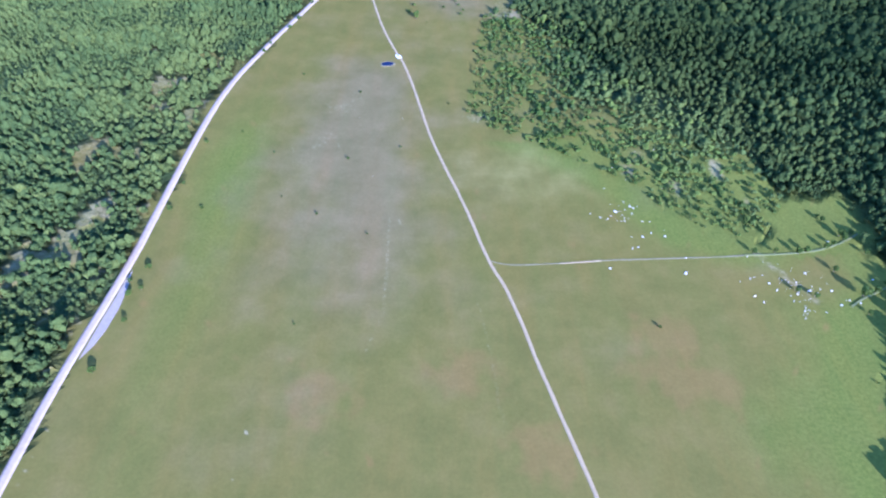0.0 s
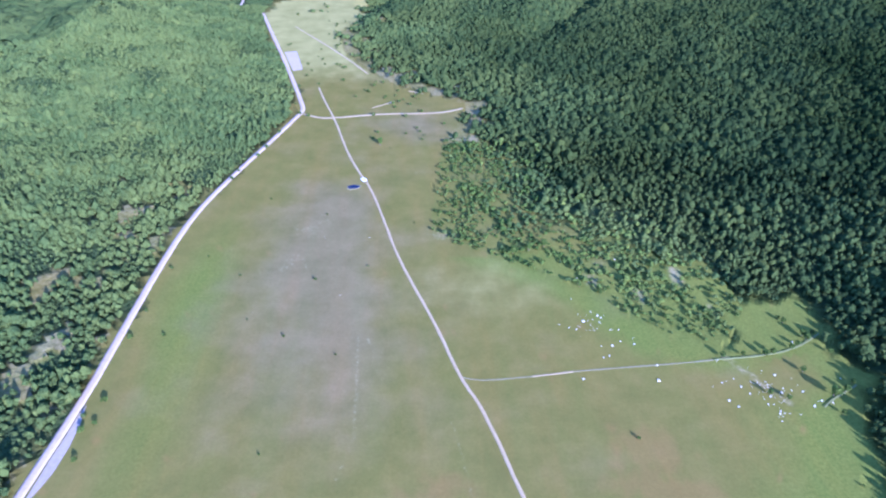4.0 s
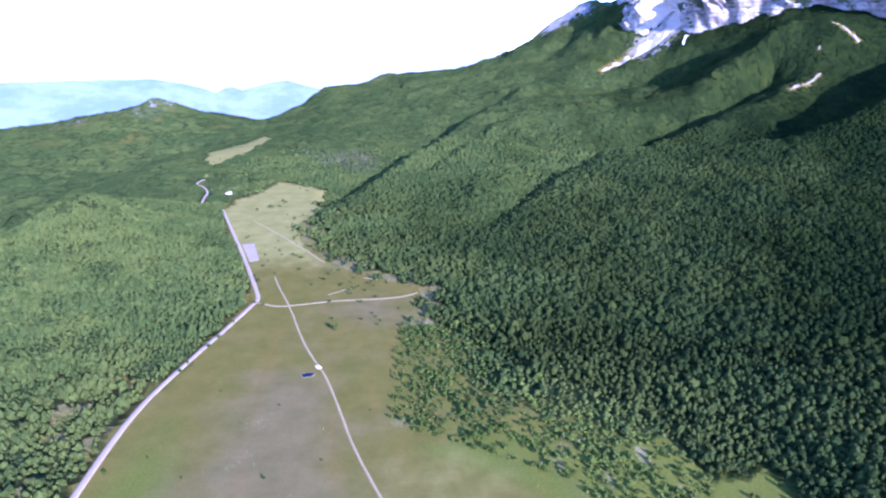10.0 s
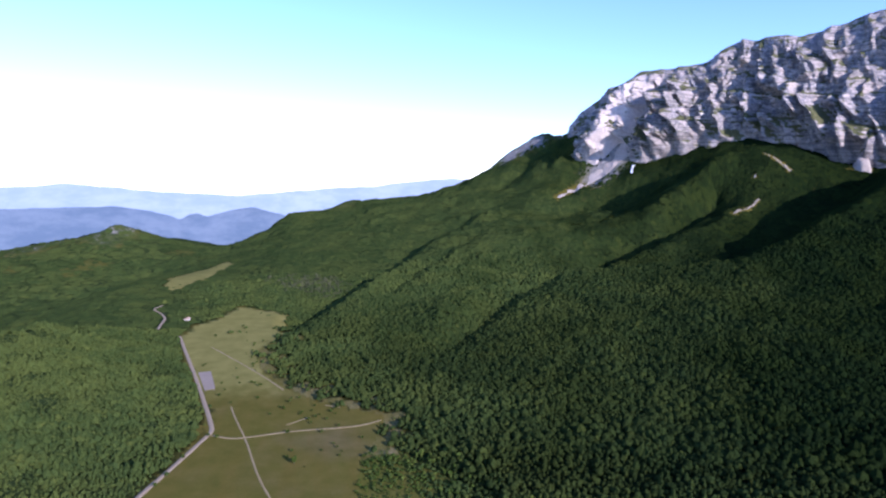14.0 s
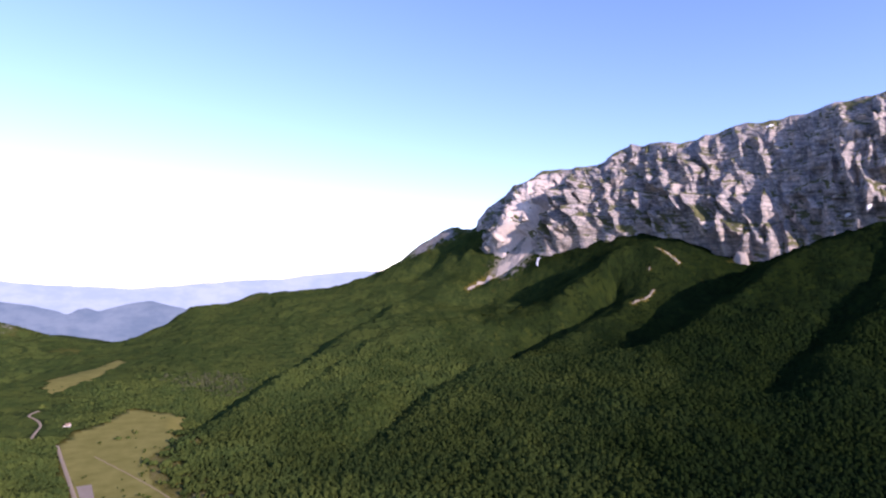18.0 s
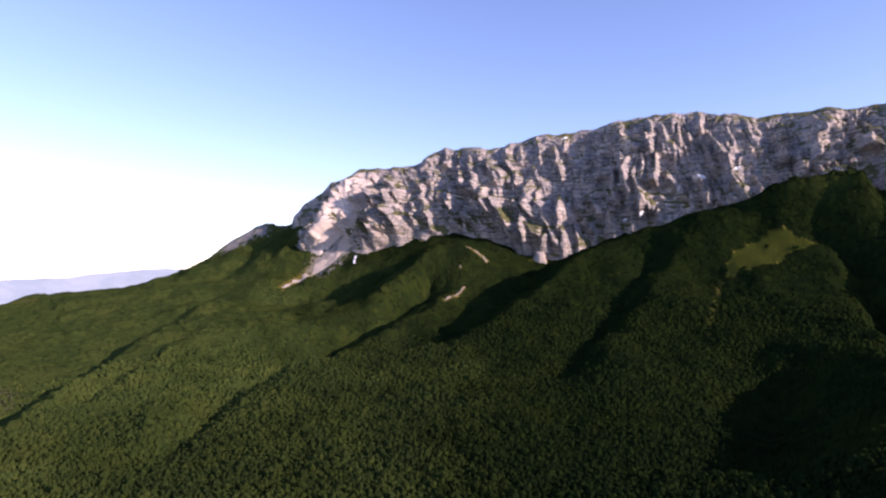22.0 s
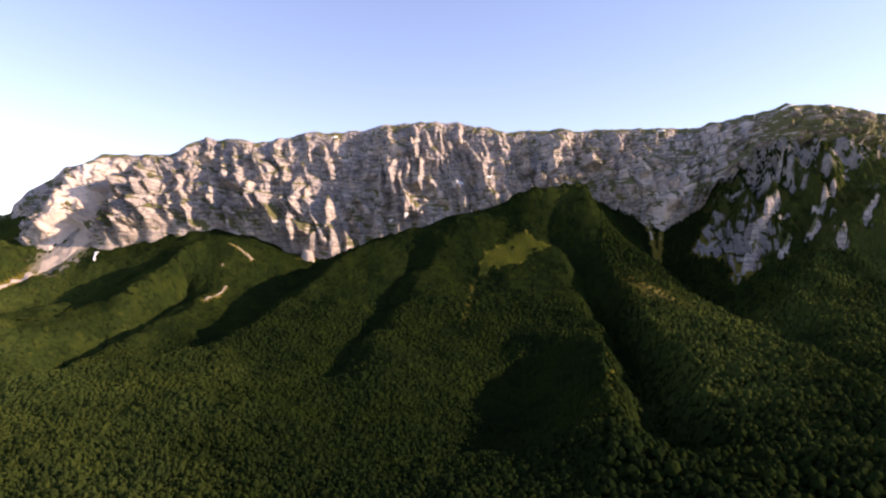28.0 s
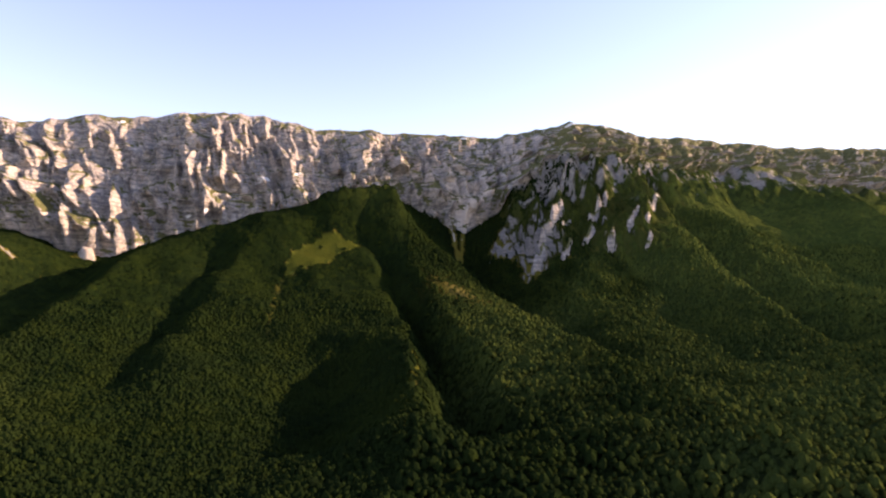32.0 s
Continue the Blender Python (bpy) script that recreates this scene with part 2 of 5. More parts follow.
def height(x, y):
    """The ground's height at plan points."""
    x, y = np.asarray(x, float), np.asarray(y, float)
    z = base_height(x, y)
    far = smooth(30, 130, z) * (x > 200)
    z = np.where(far > 0, base_height(x + 22 * far * vnoise(x / 150, y / 150, 61), y + 22 * far * vnoise(x / 150, y / 150, 62)), z)
    wild = smooth(2, 60, np.abs(z))
    z = z + far * 9 * (ridged(x / 260, y / 260, 63, 2) - 0.4)
    z = z + wild * ((20 * fbm(x / 80, y / 80, 33, 2) + 22 * ridged(x / 190, y / 240, 35, 2)) * smooth(-200, -340, x) * smooth(1900, 1200, y) + 9 * fbm(x / 170, y / 170, 3, 3) + 2.0 * fbm(x / 40, y / 40, 9, 2))
    bare = smooth(540, 680, z + 60 * vnoise(x / 120, y / 120, 5)) * (x > 1000)
    rim = off_line(x, y, SPUR_ROCK + SPUR_ROCK[:1]) * np.where(inside(x, y, SPUR_ROCK), 1, -1)
    bare = np.maximum(bare, 0.8 * smooth(-20, 60, rim))
    fan = np.arctan2(y - 190, 3000 - x) + 0.12 * vnoise(x / 160, y / 160, 68)
    z = z + smooth(-30, 40, rim) * smooth(860, 700, z) * 55 * (ridged(fan * 4.2, np.hypot(x - 3000, y - 190) / 420, 69, 2, 0.45) - 0.5)
    z = z + bare * (26 * ridged(x / 120, y / 120, 91, 3) + 8 * fbm(x / 35, y / 35, 95, 2) - 6)
    near = (x > 2050) & (np.abs(y) < 620)
    if np.any(near):
        # beds break off in steps
        sheer = np.clip(sum(k * np.exp(-((x - cx) ** 2 + (y - cy) ** 2) / r ** 2) for cx, cy, r, k in FACES) * near, 0, 1)
        bed = (z + 22 * fbm(x / 70, y / 70, 73, 3)) / 62 + 0.55 * ridged(np.arctan2(y - 190, 3000 - x) * 9, x / 300, 74, 2, 0.4)
        k = bed - np.floor(bed)
        z = z + smooth(0.12, 0.5, sheer) * (62 * (smooth(0.66, 0.98, k) - k) + 14 * ridged(x / 40, y / 28, 75, 2))
    z = z - 60 * smooth(190, 60, off_line(x, y, CREST_WEST[9:] + CREST_MID + CREST_EAST))
    return z


# ============ materials ============
def material(name):
    m = bpy.data.materials.new(name)
    m.use_nodes = True
    nt = m.node_tree
    return m, nt, nt.nodes["Principled BSDF"]


class Web:
    """Short calls for node trees."""
    def __init__(self, nt):
        self.nt = nt
        self.co = nt.nodes.new("ShaderNodeTexCoord").outputs["Object"]

    def node(self, kind, **ins):
        n = self.nt.nodes.new(kind)
        for key, v in ins.items():
            self.put(n.inputs[key.replace("_", " ")], v)
        return n

    def put(self, socket, v):
        if isinstance(v, bpy.types.NodeSocket):
            self.nt.links.new(v, socket)
        else:
            socket.default_value = v

    def noise(self, scale, detail=4, rough=0.55, co=None, stretch=None):
        co = co or self.co
        if stretch:
            mp = self.nt.nodes.new("ShaderNodeMapping")
            mp.inputs["Scale"].default_value = stretch
            self.nt.links.new(co, mp.inputs["Vector"])
            co = mp.outputs[0]
        n = self.node("ShaderNodeTexNoise", Vector=co, Scale=scale, Detail=detail, Roughness=rough)
        return n.outputs["Fac"]

    def ramp(self, fac, stops):
        n = self.nt.nodes.new("ShaderNodeValToRGB")
        el = n.color_ramp.elements
        while len(el) < len(stops):
            el.new(0.5)
        for e, (p, c) in zip(el, stops):
            e.position, e.color = p, (*c, 1) if len(c) == 3 else c
        self.put(n.inputs[0], fac)
        return n.outputs[0]

    def grey(self, fac, a, b):
        n = self.nt.nodes.new("ShaderNodeMapRange")
        n.interpolation_type = "SMOOTHSTEP"
        self.put(n.inputs[0], fac)
        n.inputs[1].default_value, n.inputs[2].default_value = a, b
        return n.outputs[0]

    def mix(self, fac, a, b, blend="MIX"):
        n = self.nt.nodes.new("ShaderNodeMix")
        n.data_type, n.blend_type = "RGBA", blend
        self.put(n.inputs[0], fac)
        self.put(n.inputs[6], a if isinstance(a, bpy.types.NodeSocket) else (*a, 1))
        self.put(n.inputs[7], b if isinstance(b, bpy.types.NodeSocket) else (*b, 1))
        return n.outputs[2]

    def math(self, op, a, b=0.0):
        n = self.nt.nodes.new("ShaderNodeMath")
        n.operation = op
        self.put(n.inputs[0], a)
        self.put(n.inputs[1], b)
        return n.outputs[0]

    def attr(self, name):
        n = self.nt.nodes.new("ShaderNodeAttribute")
        n.attribute_name = name
        return n.outputs["Fac"]

    def bump(self, bsdf, h, strength, distance):
        n = self.node("ShaderNodeBump", Height=h, Strength=strength, Distance=distance)
        self.nt.links.new(n.outputs[0], bsdf.inputs["Normal"])


def ground_material():
    m, nt, b = material("meadow_and_woodland_floor")
    w = Web(nt)
    big, mid, fine = w.noise(0.008, 4), w.noise(0.035, 5, 0.6), w.noise(0.5, 4, 0.7)
    grass = w.ramp(mid, [(0.3, (0.096, 0.087, 0.017)), (0.5, (0.112, 0.097, 0.019)), (0.7, (0.128, 0.105, 0.023))])
    lush = w.ramp(fine, [(0.3, (0.082, 0.094, 0.014)), (0.7, (0.112, 0.12, 0.018))])
    grass = w.mix(w.grey(w.math("ADD", w.attr("lush"), w.math("MULTIPLY", big, 0.35)), 0.3, 0.8), grass, lush)
    grass = w.mix(w.math("MULTIPLY", w.attr("rusty"), 0.55), grass, (0.15, 0.1, 0.026))
    heath = w.ramp(mid, [(0.3, (0.12, 0.095, 0.044)), (0.7, (0.162, 0.125, 0.062))])
    grass = w.mix(w.math("MULTIPLY", w.grey(w.math("ADD", w.attr("heath"), w.math("MULTIPLY", mid, 0.5)), 0.3, 1.2), 0.55), grass, heath)
    bare = w.ramp(fine, [(0.3, (0.15, 0.13, 0.048)), (0.7, (0.25, 0.212, 0.1))])
    grass = w.mix(w.grey(w.math("ADD", w.attr("bare"), w.math("MULTIPLY", w.noise(0.3, 6, 0.75), 0.8)), 0.6, 0.95), grass, bare)
    grass = w.mix(0.2, grass, w.ramp(fine, [(0.25, (0.25, 0.25, 0.25)), (0.75, (0.8, 0.8, 0.8))]), "SOFT_LIGHT")
    grass = w.mix(0.2, grass, w.ramp(w.noise(0.09, 6, 0.75), [(0.3, (0.3, 0.33, 0.3)), (0.7, (0.72, 0.66, 0.66))]), "SOFT_LIGHT")
    grass = w.mix(0.3, grass, w.ramp(w.noise(0.045, 5, 0.62, stretch=(1, 0.13, 1)), [(0.32, (0.4, 0.5, 0.42)), (0.5, (0.5, 0.5, 0.5)), (0.68, (0.66, 0.52, 0.52))]), "SOFT_LIGHT")
    straw = w.ramp(mid, [(0.3, (0.168, 0.152, 0.038)), (0.7, (0.24, 0.212, 0.06))])
    grass = w.mix(w.grey(w.math("ADD", w.attr("straw"), w.math("MULTIPLY", mid, 0.4)), 0.3, 1.0), grass, straw)
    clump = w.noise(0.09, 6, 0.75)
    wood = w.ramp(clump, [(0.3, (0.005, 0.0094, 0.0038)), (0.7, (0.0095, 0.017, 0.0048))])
    wood = w.mix(w.attr("pale_lit_wood"), wood, w.ramp(clump, [(0.3, (0.029, 0.043, 0.014)), (0.7, (0.049, 0.067, 0.019))]))
    rock = w.ramp(w.noise(0.06, 8, 0.7), [(0.3, (0.15, 0.142, 0.14)), (0.7, (0.36, 0.33, 0.305))])
    nz = nt.nodes.new("ShaderNodeSeparateXYZ")
    nt.links.new(nt.nodes.new("ShaderNodeNewGeometry").outputs["Normal"], nz.inputs[0])
    flat = w.math("ADD", nz.outputs[2], w.math("MULTIPLY", w.math("SUBTRACT", w.noise(0.02, 5, 0.65), 0.5), 1.2))
    rock = w.mix(w.grey(flat, 0.66, 0.9), rock, w.ramp(mid, [(0.3, (0.04, 0.058, 0.018)), (0.7, (0.1, 0.11, 0.038))]))
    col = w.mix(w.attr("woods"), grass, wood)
    face = w.ramp(w.noise(0.05, 8, 0.7, stretch=(0.5, 0.5, 2.0)), [(0.3, (0.1, 0.098, 0.105)), (0.55, (0.22, 0.205, 0.2)), (0.75, (0.36, 0.33, 0.305))])
    steep = w.math("SUBTRACT", w.math("ADD", w.math("MULTIPLY", w.attr("sheer"), 0.5), w.math("MULTIPLY", w.noise(0.022, 4, 0.6), 0.45)), nz.outputs[2])
    col = w.mix(w.math("MULTIPLY", w.grey(steep, -0.1, 0.07), w.grey(w.attr("sheer"), 0.05, 0.3)), col, face)
    col = w.mix(w.grey(w.math("ADD", w.attr("rock"), w.math("MULTIPLY", mid, 0.5)), 0.55, 0.95), col, rock)
    nt.links.new(col, b.inputs["Base Color"])
    b.inputs["Roughness"].default_value = 0.95
    b.inputs["Specular IOR Level"].default_value = 0.0
    rough = w.math("MULTIPLY", w.math("ADD", w.noise(0.11, 4, 0.7), w.math("MULTIPLY", w.noise(0.28, 2), 0.5)), w.math("ADD", w.math("MAXIMUM", w.attr("woods"), w.attr("rock")), 0.02))
    w.bump(b, rough, 1.0, 9.0)
    return m


def leaf_material(name, dark_kind, light_kind):
    """Leaves that differ from crown to crown; where two kinds are given, the wood changes from one to the other."""
    m, nt, b = material(name)
    w = Web(nt)
    isl = nt.nodes.new("ShaderNodeNewGeometry").outputs["Random Per Island"]

    def kind(three):
        dark, light, warm = three
        col = w.ramp(isl, [(0.0, dark), (0.5, light), (0.85, light), (1.0, warm)])
        col = w.mix(w.math("MULTIPLY", w.grey(w.noise(0.022, 3, 0.6), 0.62, 0.38), 0.5), col, dark)
        return w.mix(w.grey(w.noise(0.007, 4, 0.65), 0.42, 0.62), col, w.mix(0.55, col, warm))

    col = kind(dark_kind)
    if light_kind:
        # the paler tone serves light wood and also sun and haze put into the colour
        col = w.mix(w.attr("pale_lit_wood"), col, kind(light_kind))
    col = w.mix(0.45, col, w.ramp(w.noise(0.9, 3, 0.7), [(0.3, (0.2, 0.2, 0.2)), (0.7, (0.8, 0.8, 0.8))]), "SOFT_LIGHT")
    nt.links.new(col, b.inputs["Base Color"])
    b.inputs["Roughness"].default_value = 0.95
    b.inputs["Specular IOR Level"].default_value = 0.0
    w.bump(b, w.noise(0.8, 3, 0.7), 0.9, 1.2)
    return m


def rock_material(name, green=True):
    m, nt, b = material(name)
    w = Web(nt)
    n1, n2 = w.noise(0.012, 6, 0.6), w.noise(0.07, 7, 0.7)
    strata = w.noise(0.05, 6, 0.65, stretch=(0.1, 0.1, 2.2))
    col = w.ramp(n2, [(0.33, (0.13, 0.126, 0.138)), (0.5, (0.29, 0.264, 0.257)), (0.67, (0.52, 0.458, 0.415))])
    col = w.mix(w.grey(n1, 0.45, 0.7), col, w.mix(0.6, col, (0.55, 0.45, 0.37)))
    col = w.mix(w.math("MULTIPLY", w.grey(strata, 0.48, 0.6), 0.62), col, (0.12, 0.117, 0.118))
    if not green:
        col = w.ramp(n2, [(0.3, (0.4, 0.35, 0.26)), (0.7, (0.62, 0.55, 0.42))])
    if green:
        col = w.mix(w.attr("pale"), col, w.ramp(n2, [(0.3, (0.5, 0.42, 0.37)), (0.7, (0.68, 0.59, 0.53))]))
        nz = nt.nodes.new("ShaderNodeSeparateXYZ")
        geo = nt.nodes.new("ShaderNodeNewGeometry")
        nt.links.new(geo.outputs["Normal"], nz.inputs[0])
        flat = w.math("ADD", nz.outputs[2], w.math("MULTIPLY", w.math("SUBTRACT", w.noise(0.02, 5, 0.65), 0.5), 1.5))
        flat = w.math("ADD", flat, w.attr("turf"))
        turf = w.ramp(n2, [(0.3, (0.06, 0.07, 0.024)), (0.7, (0.15, 0.14, 0.058))])
        col = w.mix(w.grey(flat, 0.74, 0.92), col, turf)
    nt.links.new(col, b.inputs["Base Color"])
    b.inputs["Roughness"].default_value = 0.9
    b.inputs["Specular IOR Level"].default_value = 0.2
    w.bump(b, w.math("ADD", n2, w.math("MULTIPLY", strata, 0.6)), 0.8, 9.0 if green else 0.3)
    return m


def plain_material(name, stops, scale, rough=0.9, bump=0.0, distance=0.1, stretch=None):
    m, nt, b = material(name)
    w = Web(nt)
    n = w.noise(scale, 6, 0.65, stretch=stretch)
    n2 = w.noise(scale * 0.12, 3)
    col = w.mix(w.math("MULTIPLY", n2, 0.5), w.ramp(n, stops), w.ramp(n2, stops))
    nt.links.new(col, b.inputs["Base Color"])
    b.inputs["Roughness"].default_value = rough
    b.inputs["Specular IOR Level"].default_value = 0.08
    if bump:
        w.bump(b, n, bump, distance)
    return m


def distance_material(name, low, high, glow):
    """Far ranges, a plain backdrop; their blue haze is painted into a glowing colour."""
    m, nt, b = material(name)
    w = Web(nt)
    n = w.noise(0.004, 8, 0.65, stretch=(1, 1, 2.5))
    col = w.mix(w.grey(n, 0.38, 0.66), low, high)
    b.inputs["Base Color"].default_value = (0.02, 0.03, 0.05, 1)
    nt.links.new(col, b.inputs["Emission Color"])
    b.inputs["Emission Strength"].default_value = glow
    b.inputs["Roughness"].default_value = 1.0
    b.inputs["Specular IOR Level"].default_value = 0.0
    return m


GROUND = ground_material()
LEAF = leaf_material("leaves_of_the_woods", [(0.0062, 0.0116, 0.0042), (0.0092, 0.0168, 0.0047), (0.0148, 0.0228, 0.0048)],
                     [(0.0355, 0.053, 0.0145), (0.052, 0.072, 0.017), (0.078, 0.094, 0.02)])
LEAF_BARE = leaf_material("bare_grey_branches", [(0.035, 0.042, 0.018), (0.06, 0.066, 0.03), (0.08, 0.082, 0.04)], None)
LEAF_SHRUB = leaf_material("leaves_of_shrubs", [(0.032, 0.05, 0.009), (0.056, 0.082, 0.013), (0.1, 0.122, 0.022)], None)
ROCK = rock_material("limestone_cliff")
BOULDER = rock_material("pale_limestone_boulder", False)
SCREE = plain_material("pinkish_limestone_scree", [(0.3, (0.32, 0.265, 0.22)), (0.7, (0.5, 0.43, 0.375))], 0.2, 0.95, 0.6, 2.0)
TALUS = plain_material("tan_grey_talus", [(0.3, (0.2, 0.17, 0.125)), (0.7, (0.34, 0.295, 0.235))], 0.2, 0.95, 0.6, 2.0)
SNOW = plain_material("old_snow", [(0.3, (0.72, 0.74, 0.78)), (0.7, (0.86, 0.87, 0.9))], 0.1, 0.6, 0.3, 0.5)
ASPHALT = plain_material("pale_worn_asphalt", [(0.3, (0.26, 0.2, 0.128)), (0.7, (0.37, 0.292, 0.192))], 0.5, 0.85, 0.2, 0.02)
LAYBY = plain_material("grey_layby_asphalt", [(0.3, (0.2, 0.165, 0.122)), (0.7, (0.275, 0.23, 0.175))], 0.4, 0.85, 0.2, 0.02)
GRAVEL = plain_material("pale_gravel_track", [(0.25, (0.22, 0.165, 0.075)), (0.75, (0.34, 0.262, 0.132))], 0.35, 0.95, 0.4, 0.05)
BARK = plain_material("grey_brown_bark", [(0.3, (0.07, 0.05, 0.035)), (0.7, (0.16, 0.12, 0.09))], 3.0, 0.9, 0.6, 0.03, stretch=(1, 1, 0.2))
WATER, _nt, _b = material("pond_water")
_b.inputs["Base Color"].default_value = (0.002, 0.0045, 0.022, 1)
_b.inputs["Roughness"].default_value = 0.35
_b.inputs["Specular IOR Level"].default_value = 0.06
Web(_nt).bump(_b, Web(_nt).noise(1.5, 2), 0.1, 0.05)


# ============ mesh helpers ============
def quick_mesh(name, verts, faces, mat, smooth_faces=True):
    """A mesh from arrays; all faces have the same number of corners."""
    me = bpy.data.meshes.new(name)
    verts, faces = np.asarray(verts, np.float32), np.asarray(faces, np.int32)
    n, k = faces.shape
    me.vertices.add(len(verts))
    me.vertices.foreach_set("co", verts.ravel())
    me.loops.add(n * k)
    me.loops.foreach_set("vertex_index", faces.ravel())
    me.polygons.add(n)
    me.polygons.foreach_set("loop_start", np.arange(0, n * k, k, dtype=np.int32))
    me.polygons.foreach_set("use_smooth", np.full(n, smooth_faces))
    me.materials.append(mat)
    me.update(calc_edges=True)
    return me


def grid_faces(rows, cols, wrap=False):
    i, j = np.meshgrid(np.arange(rows - 1), np.arange(cols if wrap else cols - 1), indexing="ij")
    j2 = (j + 1) % cols
    a = i * cols
    return np.stack([a + j, a + j2, a + cols + j2, a + cols + j], -1).reshape(-1, 4)


def part(name, bm, mat, parent, label=""):
    me = bpy.data.meshes.new(name)
    bm.to_mesh(me)
    bm.free()
    me.materials.append(mat)
    ob = new(name, me)
    ob.parent = parent
    return tagged(ob, label)


def lay_on(ob, kind, label, category="", group=""):
    return tagged(ob, label, category, group, kind)


# ============ cover: what grows where ============
OLD_TRACKS = ([(-39, 329), (-37, 279), (-37, 236), (-46, 203)], [(22, 250), (28, 212), (32, 174), (36, 145)], [(-129, 450), (-119, 387), (-117, 346)])
PALE_SPOTS = ((-98, 468), (-94, 422), (-105, 406), (-101, 353), (7, 572), (-11, 646))
RUSTY_SPOTS = ((134, 221), (125, 197), (-69, 180), (12, 196), (52, 148), (149, 190))
GREEN_SPOTS = ((233, 239), (216, 176), (169, 156), (-177, 409), (-194, 358), (96, 390), (204, 364))
MEAD = [(1705, 950), (1760, 978), (1828, 992), (1895, 962), (1952, 900), (1950, 800), (1905, 815), (1869, 850), (1820, 845), (1765, 890)]
SHRUB_BELT = [(40, 645), (24, 530), (18, 450), (76, 414), (141, 368), (174, 318), (208, 306), (221, 305), (234, 322), (252, 350), (245, 400), (205, 470), (150, 520), (110, 600), (75, 660)]
FAR_MEADOW = [(-210, 1180), (-180, 1290), (-130, 1430), (-70, 1420), (-75, 1260)]
HIGH_MEADOW = [(-381, 1649), (-415, 1740), (-440, 1900), (-405, 2060), (-361, 2075), (-318, 2230), (-275, 2110), (-322, 1834), (-351, 1746)]


def band(line, w0, w1):
    """An outline round a line that widens from w0 to w1."""
    p = np.array(line, float)
    d = np.gradient(p, axis=0)
    d /= np.hypot(d[:, 0], d[:, 1])[:, None]
    w = np.linspace(w0, w1, len(p))[:, None]
    nrm = np.stack([d[:, 1], -d[:, 0]], -1) * w
    return [tuple(q) for q in p + nrm] + [tuple(q) for q in (p - nrm)[::-1]]


SCREES = (([(1292, 2427), (1222, 2427), (1132, 2440), (1035, 2431), (941, 2388)], 36, 15, "pale pinkish scree chute below the cliff"),
          ([(2660, 765), (2612, 705), (2514, 621), (2380, 560)], 18, 4, "grey scree chute in the steep gully"),
          ([(2650, 540), (2597, 554), (2521, 574), (2400, 560)], 16, 4, "grey scree chute in the steep gully"),
          ([(1812, 1796), (1785, 1772), (1750, 1742)], 14, 34, "pinkish scree fan at the cliff's foot"),
          ([(1468, 1850), (1483, 1798), (1490, 1746)], 4, 7, "narrow pale scree strip on the green dome"),
          ([(1360, 1722), (1302, 1695), (1240, 1682)], 6, 4, "narrow pale scree strip on the green dome"),
          ([(1402, 1796), (1386, 1784)], 5, 5, "small pale scree patch on the green dome"),
          ([(1966, 560), (1950, 552)], 8, 8, "small pale rock patch on the shoulder"))
STRIP_WEST = [(1681, 951), (1503, 875), (1351, 797)]
STRIP_RIDGE = [(1260, 388), (1223, 378), (969, 306), (733, 247)]


FAR_BARE = ((-842, 2597, 70), (-792, 2367, 60), (-796, 2700, 80), (-799, 2590, 60), (-841, 2289, 50), (-1052, 2581, 120), (-1126, 2565, 110), (-1054, 2328, 70), (-521, 2538, 60), (127, 3027, 70))


